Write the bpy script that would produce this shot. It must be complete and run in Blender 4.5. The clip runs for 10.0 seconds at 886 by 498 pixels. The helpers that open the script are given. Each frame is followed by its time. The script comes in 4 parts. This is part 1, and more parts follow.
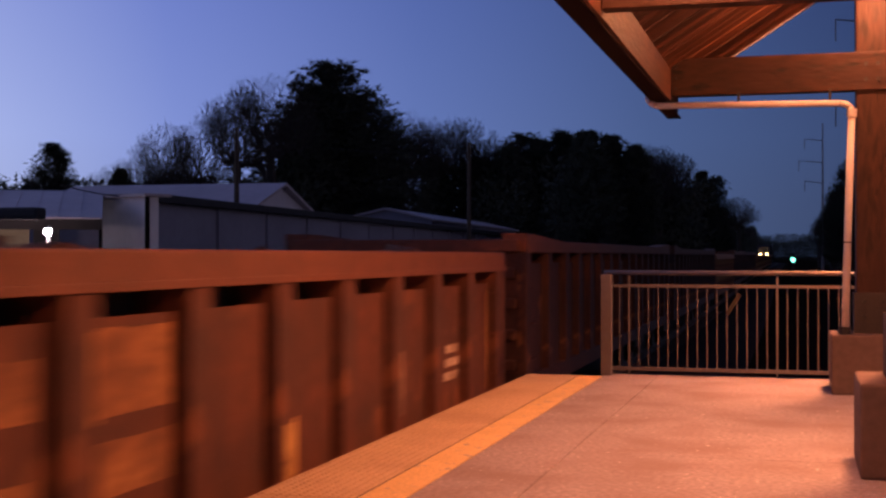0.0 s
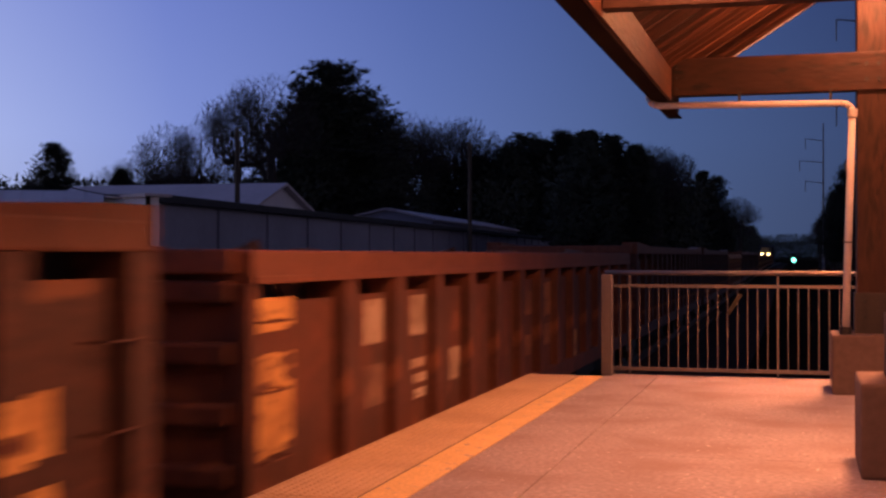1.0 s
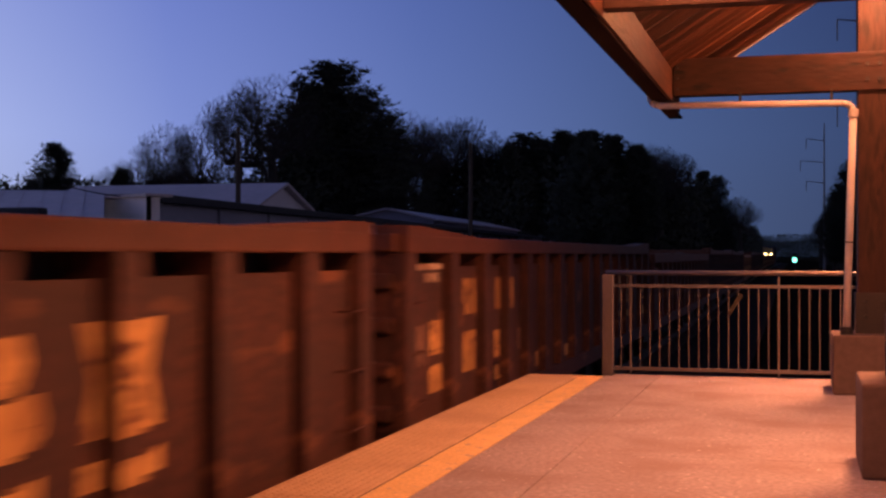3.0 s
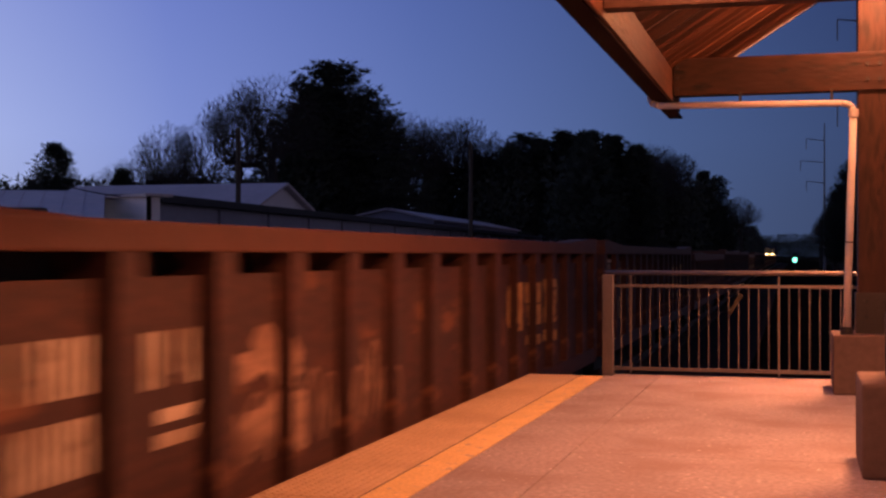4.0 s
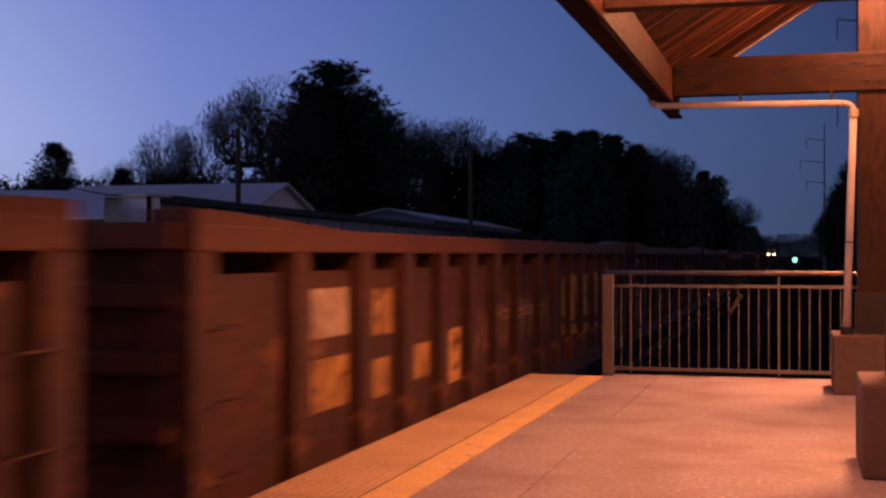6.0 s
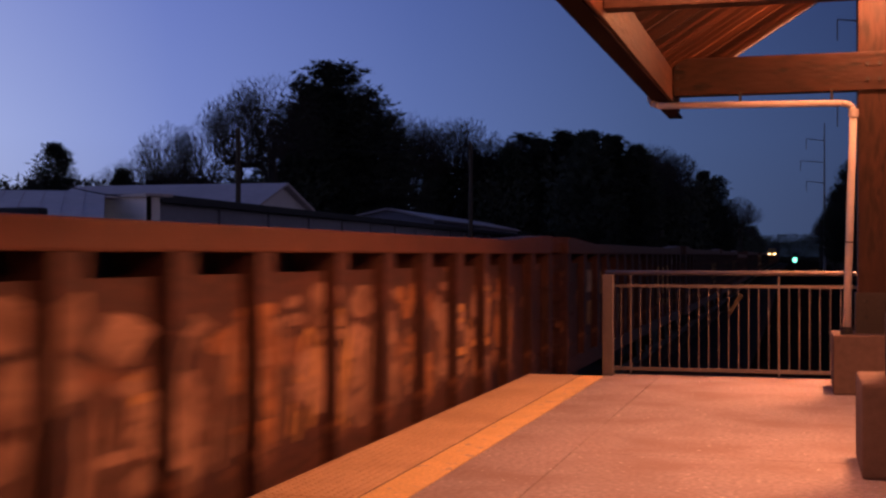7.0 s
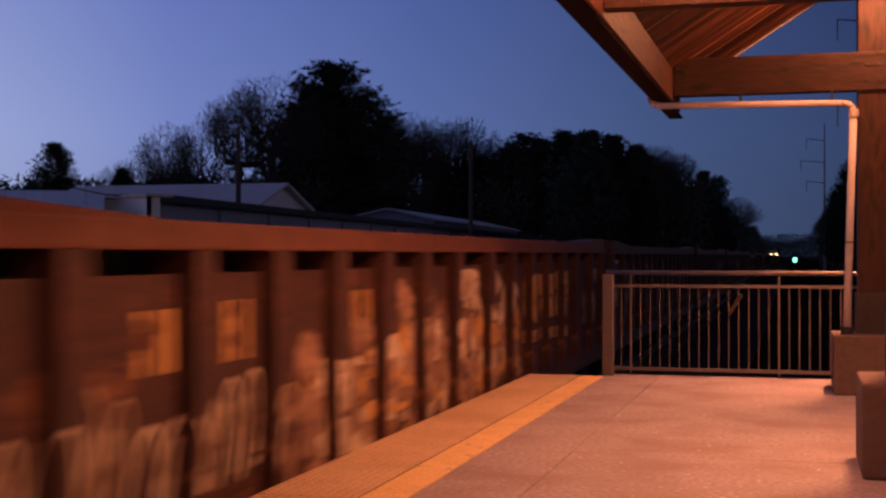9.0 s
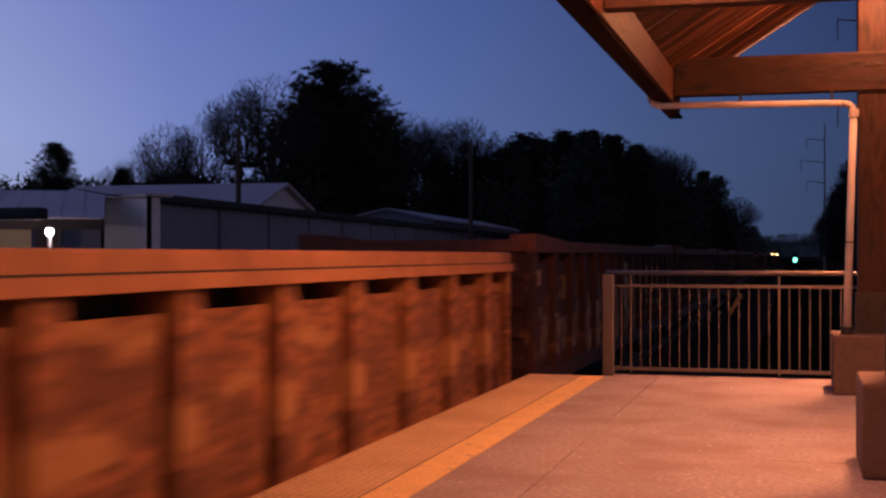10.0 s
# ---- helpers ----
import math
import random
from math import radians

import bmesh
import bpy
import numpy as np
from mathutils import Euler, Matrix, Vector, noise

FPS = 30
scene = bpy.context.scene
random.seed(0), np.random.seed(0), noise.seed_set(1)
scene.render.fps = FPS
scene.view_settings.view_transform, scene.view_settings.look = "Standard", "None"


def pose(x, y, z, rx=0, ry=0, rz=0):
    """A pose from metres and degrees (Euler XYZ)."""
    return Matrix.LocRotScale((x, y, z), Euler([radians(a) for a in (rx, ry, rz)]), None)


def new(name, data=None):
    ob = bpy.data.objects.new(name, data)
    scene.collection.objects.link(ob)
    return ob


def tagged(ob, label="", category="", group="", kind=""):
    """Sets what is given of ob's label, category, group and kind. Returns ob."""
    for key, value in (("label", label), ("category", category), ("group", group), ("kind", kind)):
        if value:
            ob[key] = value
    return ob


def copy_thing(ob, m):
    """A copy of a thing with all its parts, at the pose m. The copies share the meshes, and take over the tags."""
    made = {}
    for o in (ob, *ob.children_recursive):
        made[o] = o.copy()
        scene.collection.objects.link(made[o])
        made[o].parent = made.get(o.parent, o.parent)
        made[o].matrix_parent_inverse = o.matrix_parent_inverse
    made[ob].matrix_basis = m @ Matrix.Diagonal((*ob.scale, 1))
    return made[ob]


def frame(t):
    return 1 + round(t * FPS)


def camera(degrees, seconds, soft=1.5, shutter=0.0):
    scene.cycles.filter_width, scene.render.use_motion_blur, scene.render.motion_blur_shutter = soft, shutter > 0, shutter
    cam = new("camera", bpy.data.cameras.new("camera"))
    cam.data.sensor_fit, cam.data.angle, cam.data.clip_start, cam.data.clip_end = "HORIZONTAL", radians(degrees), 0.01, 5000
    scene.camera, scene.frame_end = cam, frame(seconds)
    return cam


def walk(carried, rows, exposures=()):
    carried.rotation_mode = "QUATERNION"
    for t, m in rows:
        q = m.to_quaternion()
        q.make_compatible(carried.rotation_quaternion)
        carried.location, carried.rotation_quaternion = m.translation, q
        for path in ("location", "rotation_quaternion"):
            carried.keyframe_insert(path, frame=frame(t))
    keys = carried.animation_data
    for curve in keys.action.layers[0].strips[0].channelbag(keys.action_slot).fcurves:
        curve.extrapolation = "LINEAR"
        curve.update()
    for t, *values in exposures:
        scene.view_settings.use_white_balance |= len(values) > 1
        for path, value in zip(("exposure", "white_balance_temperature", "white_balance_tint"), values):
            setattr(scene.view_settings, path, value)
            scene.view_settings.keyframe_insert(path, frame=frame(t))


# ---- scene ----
# ---------------------------------------------------------------- camera
EYE = (0.0, 0.0, 1.24)
TURN, TILT = 15.489, 90.267
cam = camera(38.0, 10.0, soft=2.5, shutter=0.7)
PATH = [(0.0, -0.07), (0.5, -0.065), (1.0, -0.042), (2.0, -0.038), (2.4, -0.018), (2.7, -0.01),
        (4.0, 0.0), (5.5, 0.0), (7.0, 0.0), (8.5, 0.003), (10.0, 0.01)]
walk(cam, [(t, pose(*EYE, TILT, 0, TURN + d)) for t, d in PATH],
     exposures=[(0.0, 0.0), (2.5, 0.0), (5.0, -0.08), (7.5, -0.2), (8.5, -0.28), (10.0, -0.3)])

# ---------------------------------------------------------------- dusk sky, canopy lamps, added fill points, exposure
world = bpy.data.worlds.new("dusk")
scene.world = world
world.use_nodes = True
wn, wl = world.node_tree.nodes, world.node_tree.links
sky = wn.new("ShaderNodeTexSky")
sky.sky_type, sky.sun_disc = "NISHITA", False
sky.sun_elevation, sky.sun_rotation = radians(-2.0), radians(280)
sky.air_density, sky.dust_density, sky.ozone_density = 1.0, 0.2, 5.0


def ramp(stops):
    r = wn.new("ShaderNodeValToRGB")
    while len(r.color_ramp.elements) < len(stops):
        r.color_ramp.elements.new(0.5)
    for el, (p, c) in zip(r.color_ramp.elements, stops):
        el.position, el.color = p, (*c, 1)
    return r


# afterglow: pale violet towards the set sun, deep blue away from it, dimmer towards the zenith
co = wn.new("ShaderNodeTexCoord")
glow_side = wn.new("ShaderNodeVectorMath")
glow_side.operation = "DOT_PRODUCT"
glow_side.inputs[1].default_value = (-math.sin(radians(80)), math.cos(radians(80)), 0)
wl.new(co.outputs["Generated"], glow_side.inputs[0])
half = wn.new("ShaderNodeMath")
half.operation = "MULTIPLY_ADD"
half.inputs[1].default_value = half.inputs[2].default_value = 0.5
wl.new(glow_side.outputs["Value"], half.inputs[0])
# opposite the glow, out of view, the sky is raised to brighten camera-facing walls
around = ramp([(0.0, (0.2, 0.17, 0.22)), (0.556, (0.035, 0.060, 0.147)), (0.64, (0.063, 0.104, 0.25)), (0.72, (0.115, 0.172, 0.425)),
               (0.80, (0.205, 0.27, 0.62)), (0.86, (0.38, 0.445, 0.78)), (1.0, (0.85, 0.75, 0.85))])
wl.new(half.outputs[0], around.inputs[0])
sep = wn.new("ShaderNodeSeparateXYZ")
wl.new(co.outputs["Generated"], sep.inputs[0])
height = ramp([(0.0, (1.0, 0.97, 0.88)), (0.09, (1.0, 1.0, 1.0)), (0.2, (0.74, 0.76, 0.88)), (0.5, (0.32, 0.35, 0.46)), (1.0, (0.2, 0.23, 0.34))])
wl.new(sep.outputs[2], height.inputs[0])


def blend(kind, fac, p, q):
    x = wn.new("ShaderNodeMix")
    x.data_type, x.blend_type = "RGBA", kind
    x.inputs[0].default_value = fac
    wl.new(p, x.inputs[6]), wl.new(q, x.inputs[7])
    return x.outputs[2]


dusk = blend("MULTIPLY", 1.0, around.outputs[0], height.outputs[0])
wl.new(blend("MIX", 0.1, dusk, sky.outputs[0]), wn["Background"].inputs[0])
wn["Background"].inputs[1].default_value = 1.14

SODIUM = (1.0, 0.335, 0.15)


def lamp(kind, x, y, z, watts, cone=180):
    d = bpy.data.lights.new("canopy_light", kind)
    d.energy, d.color = watts, SODIUM
    if kind == "AREA":
        d.shape, d.size, d.spread = "DISK", 0.16, radians(cone)
    else:
        d.shadow_soft_size = 0.07
    new("canopy_light", d).location = (x, y, z)


# cut-off lamps on the back of the columns, out of view and without fixtures
for ly, watts, cone in ((12.95, 205, 142), (8.5, 215, 180), (4.05, 90, 180), (-0.4, 70, 180)):
    lamp("AREA", 0.67, ly, 3.0, watts, cone)
# added fill points, no real globes: they brighten soffit, column tops and train
for lx, ly, lz, watts in ((0.75, 11.5, 3.7, 280), (-0.3, 6.8, 3.3, 345), (0.75, 2.35, 3.7, 110)):
    lamp("POINT", lx, ly, lz, watts)

# ---------------------------------------------------------------- materials


def mat(name, base, rough=0.7, metal=0.0, spots=None, grain=(40, 0.25), stain=(2.5, 0.35), bump=0.3, bump_scale=90,
        stretch=(1, 1, 1), wear=None, emit=None, power=0.0, per_object=0.0, gloss=0.5):
    """A surface: base colour, fine grain, broad stains towards the colour spots, a patchy wear colour, fine relief."""
    m = bpy.data.materials.new(name)
    m.use_nodes = True
    n, l = m.node_tree.nodes, m.node_tree.links
    b = n["Principled BSDF"]
    b.inputs["Roughness"].default_value, b.inputs["Metallic"].default_value = rough, metal
    b.inputs["Specular IOR Level"].default_value = gloss
    co, mp = n.new("ShaderNodeTexCoord"), n.new("ShaderNodeMapping")
    mp.inputs["Scale"].default_value = stretch
    l.new(co.outputs["Object"], mp.inputs[0])

    def noise_tex(scale, detail=5):
        t = n.new("ShaderNodeTexNoise")
        t.inputs["Scale"].default_value, t.inputs["Detail"].default_value = scale, detail
        l.new(mp.outputs[0], t.inputs["Vector"])
        return t.outputs[0]

    def mixed(fac, c1, c2, lo, hi):
        r = n.new("ShaderNodeMapRange")
        r.inputs[1].default_value, r.inputs[2].default_value = lo, hi
        l.new(fac, r.inputs[0])
        x = n.new("ShaderNodeMix")
        x.data_type = "RGBA"
        l.new(r.outputs[0], x.inputs[0])
        for s, c in ((x.inputs[6], c1), (x.inputs[7], c2)):
            if isinstance(c, tuple):
                s.default_value = (*c, 1)
            else:
                l.new(c, s)
        return x.outputs[2]

    spots = spots or tuple(c * 0.55 for c in base)
    g = noise_tex(grain[0])
    dark = tuple(c * (1 - grain[1]) for c in base)
    col = mixed(g, dark, base, 0.35, 0.65)
    big = noise_tex(stain[0], 7)
    stained = n.new("ShaderNodeMix")
    stained.data_type = "RGBA"
    r = n.new("ShaderNodeMapRange")
    r.inputs[1].default_value, r.inputs[2].default_value, r.inputs[4].default_value = 0.42, 0.66, stain[1]
    l.new(big, r.inputs[0])
    l.new(r.outputs[0], stained.inputs[0])
    l.new(col, stained.inputs[6])
    stained.inputs[7].default_value = (*spots, 1)
    col = stained.outputs[2]
    if wear:
        col = mixed(noise_tex(wear[1], 8), col, wear[0], wear[2], wear[2] + 0.06)
    if per_object:
        oi, hs = n.new("ShaderNodeObjectInfo"), n.new("ShaderNodeHueSaturation")
        r = n.new("ShaderNodeMapRange")
        r.inputs[3].default_value, r.inputs[4].default_value = 1 - per_object, 1 + per_object
        l.new(oi.outputs["Random"], r.inputs[0])
        l.new(r.outputs[0], hs.inputs["Value"])
        l.new(col, hs.inputs["Color"])
        col = hs.outputs[0]
    l.new(col, b.inputs["Base Color"])
    if bump:
        bp = n.new("ShaderNodeBump")
        bp.inputs["Strength"].default_value, bp.inputs["Distance"].default_value = bump, 0.01
        l.new(noise_tex(bump_scale, 6), bp.inputs["Height"])
        l.new(bp.outputs[0], b.inputs["Normal"])
    if emit:
        b.inputs["Emission Color"].default_value, b.inputs["Emission Strength"].default_value = (*emit, 1), power
    return m


CONCRETE = mat("concrete", (0.37, 0.315, 0.32), 0.9, grain=(30, 0.4), stain=(1.6, 0.85), spots=(0.22, 0.165, 0.155), bump=0.2, wear=((0.62, 0.58, 0.56), 22, 0.66))
PIER = mat("pier_concrete", (0.125, 0.082, 0.066), 0.9, grain=(18, 0.2), stain=(2.0, 0.4), bump=0.4)
TACTILE = mat("tactile_plate", (0.62, 0.44, 0.25), 0.75, stain=(1.2, 0.6), spots=(0.38, 0.25, 0.14))
YELLOW = mat("yellow_paint", (0.8, 0.55, 0.22), 0.7, stain=(3, 0.35), wear=((0.4, 0.32, 0.22), 9, 0.6))
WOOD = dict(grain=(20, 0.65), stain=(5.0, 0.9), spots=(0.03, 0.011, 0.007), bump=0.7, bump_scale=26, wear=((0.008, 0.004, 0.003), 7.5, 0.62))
# same timber as the eave beam, darkened here to hold the tie beams' shade
TIMBER_X_SHADED = mat("timber_across_shaded", (0.044, 0.0155, 0.008), 0.6, gloss=0.25, stretch=(0.28, 1, 1), **WOOD)
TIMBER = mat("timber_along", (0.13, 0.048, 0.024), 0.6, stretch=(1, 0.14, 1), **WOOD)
# column copy of the timber, its base lowered for the shade below the ties
TIMBER_Z_SHADED = mat("timber_upright_shaded", (0.055, 0.021, 0.0115), 0.6, gloss=0.25, stretch=(1, 1, 0.25), **WOOD)
SOFFIT = mat("soffit_board", (0.165, 0.06, 0.028), 0.4, grain=(30, 0.55), stain=(7, 0.6), spots=(0.05, 0.018, 0.01), stretch=(0.12, 1, 0.12), per_object=0.75)
FASCIA = mat("dark_fascia", (0.02, 0.015, 0.014), 0.9, gloss=0.05)
ROOFING = mat("roof_metal", (0.09, 0.09, 0.1), 0.5, 0.3)
STEEL = mat("galvanised_steel", (0.14, 0.125, 0.125), 0.55, 0.3, grain=(60, 0.15), stain=(6, 0.3))
IRON = mat("black_iron", (0.03, 0.028, 0.026), 0.6, 0.4)
BARS = mat("dull_bar_steel", (0.13, 0.115, 0.115), 0.6, 0.3, grain=(60, 0.15), stain=(6, 0.3))
PVC = mat("white_downpipe", (0.5, 0.46, 0.43), 0.5, grain=(30, 0.08), stain=(5, 0.25))
RUST = mat("rust_brown_car", (0.078, 0.0225, 0.0125), 0.75, grain=(16, 0.5), stain=(1.5, 0.8), spots=(0.035, 0.012, 0.009), stretch=(1, 0.35, 1),
           wear=((0.16, 0.06, 0.026), 3.0, 0.6), bump=0.35, bump_scale=25)
OXIDE = mat("faded_red_car", (0.31, 0.12, 0.052), 0.8, grain=(14, 0.6), stain=(3.0, 0.75), spots=(0.09, 0.032, 0.018), stretch=(1, 0.22, 1),
            wear=((0.34, 0.17, 0.07), 1.8, 0.55), bump=0.35, bump_scale=25)
OXIDE_DARK = mat("oxide_red_car", (0.135, 0.04, 0.019), 0.8, grain=(7, 0.4), stain=(1.4, 0.8), spots=(0.05, 0.02, 0.014), wear=((0.18, 0.062, 0.026), 1.8, 0.6), bump=0.35, bump_scale=25)
CHORD_RED = mat("oxide_red_chord", (0.175, 0.058, 0.027), 0.7, grain=(9, 0.35), stain=(1.5, 0.5), spots=(0.12, 0.04, 0.02), bump=0.3)
CHORD = mat("chord_steel", (0.115, 0.037, 0.017), 0.7, grain=(9, 0.35), stain=(1.5, 0.5), spots=(0.11, 0.04, 0.02), bump=0.3)
CHORD_PALE = mat("pale_chord_steel", (0.48, 0.215, 0.10), 0.7, grain=(9, 0.35), stain=(1.5, 0.5), spots=(0.17, 0.06, 0.03), bump=0.3)
MARK = mat("white_stencil", (0.66, 0.51, 0.36), 0.8, grain=(12, 0.25), stain=(4, 0.7), spots=(0.2, 0.1, 0.05), stretch=(1, 0.5, 1), wear=((0.09, 0.03, 0.018), 7, 0.62))
OCHRE = mat("ochre_stencil", (0.68, 0.37, 0.115), 0.8, grain=(12, 0.25), stain=(4, 0.7), spots=(0.26, 0.11, 0.035), stretch=(1, 0.5, 1), wear=((0.1, 0.03, 0.016), 7, 0.56))
DULL_ORANGE = mat("dull_orange_panel", (0.38, 0.16, 0.055), 0.8, grain=(14, 0.4), stain=(3, 0.8), spots=(0.11, 0.038, 0.018), stretch=(1, 0.4, 1))
SPRAY = mat("spray_paint", (0.42, 0.235, 0.15), 0.8, grain=(14, 0.5), stain=(3.5, 0.85), spots=(0.11, 0.045, 0.026), stretch=(1, 0.4, 1))
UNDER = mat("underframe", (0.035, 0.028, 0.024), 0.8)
SCRAP = mat("scrap_load", (0.16, 0.075, 0.04), 0.85, grain=(6, 0.5), stain=(2, 0.6), bump=0.8, bump_scale=12)
BALLAST = mat("ballast", (0.04, 0.034, 0.03), 0.95, grain=(14, 0.6), stain=(0.5, 0.5), bump=1.0, bump_scale=18, gloss=0.02)
GRASS = mat("winter_ground", (0.02, 0.017, 0.012), 0.95, grain=(3, 0.5), stain=(0.08, 0.6), bump=0.6, bump_scale=8, gloss=0.0)
WALLMETAL = mat("painted_metal_wall", (0.33, 0.31, 0.38), 0.55, grain=(3, 0.1), stain=(0.25, 0.35))
WHITEWALL = mat("white_wall", (0.88, 0.82, 0.84), 0.8, gloss=0.1, grain=(3, 0.06), stain=(0.4, 0.2))
PALEROOF = mat("pale_roof", (0.60, 0.50, 0.50), 0.5, grain=(2, 0.1), stain=(0.2, 0.3))
TANWALL = mat("tan_wall", (0.45, 0.36, 0.22), 0.8)
DARKROOF = mat("dark_roof", (0.045, 0.042, 0.045), 0.8)
TAPE = mat("dull_yellow_tape", (0.018, 0.013, 0.004), 0.8)
BARK = mat("bark", (0.06, 0.047, 0.04), 0.95, grain=(5, 0.4), bump=0.5, bump_scale=14)
NEEDLE = mat("pine_needles", (0.08, 0.085, 0.062), 0.9, gloss=0.1, grain=(1.5, 0.4), stain=(0.4, 0.4), bump=0, per_object=0.2)
POLEWOOD = mat("pole_wood", (0.12, 0.085, 0.06), 0.9)
# steel colour lightened in place of haze over the distance
TOWERSTEEL = mat("tower_steel", (0.3, 0.28, 0.29), 0.7)
LAMPGLOW = mat("lamp_glow", (0.9, 0.85, 0.9), 0.5, bump=0, emit=(1.0, 0.82, 0.95), power=60)
GREENGLOW = mat("green_signal_lens", (0.2, 0.9, 0.6), 0.4, bump=0, emit=(0.2, 1.0, 0.65), power=5)
HEADGLOW = mat("loco_light", (1, 0.8, 0.5), 0.4, bump=0, emit=(1.0, 0.62, 0.25), power=14)

# ---------------------------------------------------------------- mesh helpers


def box_bm(x0, x1, y0, y1, z0, z1, bevel=0.0, bm=None, m=None):
    own = bm is None
    bm = bm or bmesh.new()
    vs = [bm.verts.new((x, y, z)) for z in (z0, z1) for y in (y0, y1) for x in (x0, x1)]
    fs = [bm.faces.new([vs[i] for i in q]) for q in
          ((0, 2, 3, 1), (4, 5, 7, 6), (0, 1, 5, 4), (2, 6, 7, 3), (0, 4, 6, 2), (1, 3, 7, 5))]
    if m is not None:
        bmesh.ops.transform(bm, matrix=m, verts=vs)
    if bevel and own:
        bmesh.ops.bevel(bm, geom=bm.edges[:], offset=bevel, segments=2, affect="EDGES", profile=0.6)
    return bm


def tube(bm, p, q, r0, r1=None, sides=8, cap=True):
    """A tapered round bar from p to q in the bmesh."""
    p, q = Vector(p), Vector(q)
    r1 = r0 if r1 is None else r1
    w = (q - p).normalized()
    u = w.orthogonal().normalized()
    v = w.cross(u)
    ring = []
    for c, r in ((p, r0), (q, r1)):
        ring.append([bm.verts.new(c + (u * math.cos(k * 2 * math.pi / sides) + v * math.sin(k * 2 * math.pi / sides)) * r)
                     for k in range(sides)])
    for k in range(sides):
        bm.faces.new((ring[0][k], ring[0][(k + 1) % sides], ring[1][(k + 1) % sides], ring[1][k]))
    if cap:
        bm.faces.new(ring[0][::-1])
        bm.faces.new(ring[1])
    return bm


def mesh_of(name, bm, material, smooth=False):
    bmesh.ops.recalc_face_normals(bm, faces=bm.faces[:])
    me = bpy.data.meshes.new(name)
    bm.to_mesh(me)
    bm.free()
    me.materials.append(material)
    if smooth:
        me.polygons.foreach_set("use_smooth", [True] * len(me.polygons))
    return me


def part(name, bm, material, parent=None, label="", smooth=False):
    """Links a bmesh (or a mesh) as one mesh object under a thing or a part."""
    me = bm if isinstance(bm, bpy.types.Mesh) else mesh_of(name, bm, material, smooth)
    ob = new(name, me)
    ob.parent = parent
    return tagged(ob, label)


def thing(name, label, category, group="", kind="", at=None):
    ob = new(name)
    ob.empty_display_size = 0.2
    if at is not None:
        ob.matrix_basis = at
    return tagged(ob, label, category, group, kind)


def structure(name, bm, material, label=""):
    return tagged(part(name, bm, material), label or name.replace("_", " "), kind="structure")

# ---------------------------------------------------------------- ground, track bed, platform
RAIL_Z = -1.22
TRACK_X = -4.57
EDGE_X = -2.71
END_Y = 13.45


def bend(y):
    """The line bears slightly away from the platform's line far ahead."""
    return TRACK_X - 2.2 * (1.0 - math.exp(-((max(0.0, y - 40.0) / 150.0) ** 1.5)))


bm = bmesh.new()
q = [bm.verts.new(v) for v in ((-2500, -2500, -1.62), (2500, -2500, -1.62), (2500, 2500, -1.62), (-2500, 2500, -1.62))]
bm.faces.new(q)
structure("ground", bm, GRASS, "dark winter ground beside the railway")

bm = bmesh.new()
prev = None
for k in range(61):
    y = -150 + 10 * k
    c = bend(y)
    row = [bm.verts.new((c + dx, y, z)) for dx, z in ((-3.4, -1.63), (-2.2, -1.40), (2.2, -1.40), (3.4, -1.63))]
    if prev:
        for i in range(3):
            bm.faces.new((prev[i], prev[i + 1], row[i + 1], row[i]))
    prev = row
structure("ground_ballast", bm, BALLAST, "grey stone ballast bed under the track")

track = thing("railway_track", "steel rails on dark sleepers in stone ballast", "railway track", kind="structure")
for side in (-0.7175, 0.7175):
    bm = bmesh.new()
    prev = None
    for k in range(61):
        y = -150 + 10 * k
        c = bend(y) + side
        row = [bm.verts.new((c + dx, y, RAIL_Z + dz)) for dx, dz in
               ((-0.07, -0.17), (-0.015, -0.14), (-0.035, -0.03), (-0.035, 0), (0.035, 0), (0.035, -0.03), (0.015, -0.14), (0.07, -0.17))]
        if prev:
            for i in range(7):
                bm.faces.new((prev[i], prev[i + 1], row[i + 1], row[i]))
        prev = row
    part("rail", bm, IRON, track)
sleeper = mesh_of("sleeper", box_bm(-1.3, 1.3, -0.11, 0.11, -0.18, 0, 0.015), UNDER)
for k in range(120):
    y = -10 + k * 0.6
    s = part("sleeper", sleeper, None, track)
    s.matrix_basis = pose(bend(y), y, RAIL_Z - 0.165)

# platform slab with its edge beam
platform = thing("platform", "pale concrete railway platform with a tactile edge", "platform", kind="structure")
JOINTS = (-12.0, -5.0, -0.6, 3.4, 8.02, END_Y)
COLS = (EDGE_X + 0.776, -1.385, 1.9, 5.2)
for j in range(len(JOINTS) - 1):
    for i in range(3):
        bm = box_bm(COLS[i] + 0.004, COLS[i + 1] - 0.004, JOINTS[j] + 0.004, JOINTS[j + 1] - 0.004, -0.25, 0.0, 0.006)
        part("slab", bm, CONCRETE, platform)
part("slab_bed", box_bm(EDGE_X + 0.06, 5.2, -12, END_Y - 0.31, -0.5, -0.012), PIER, platform)
part("edge_wall", box_bm(EDGE_X + 0.25, EDGE_X + 0.5, -12, END_Y - 0.05, -1.62, -0.5), PIER, platform)
part("end_wall", box_bm(EDGE_X + 0.5, 5.2, END_Y - 0.3, END_Y - 0.05, -1.62, -0.5), PIER, platform)
part("back_wall", box_bm(4.95, 5.2, -12, END_Y - 0.3, -1.62, -0.5), PIER, platform)
part("yellow_line", box_bm(EDGE_X + 0.54, EDGE_X + 0.772, -12, END_Y - 0.3, -0.1, 0.001, 0.004), YELLOW, platform, "worn yellow painted line")
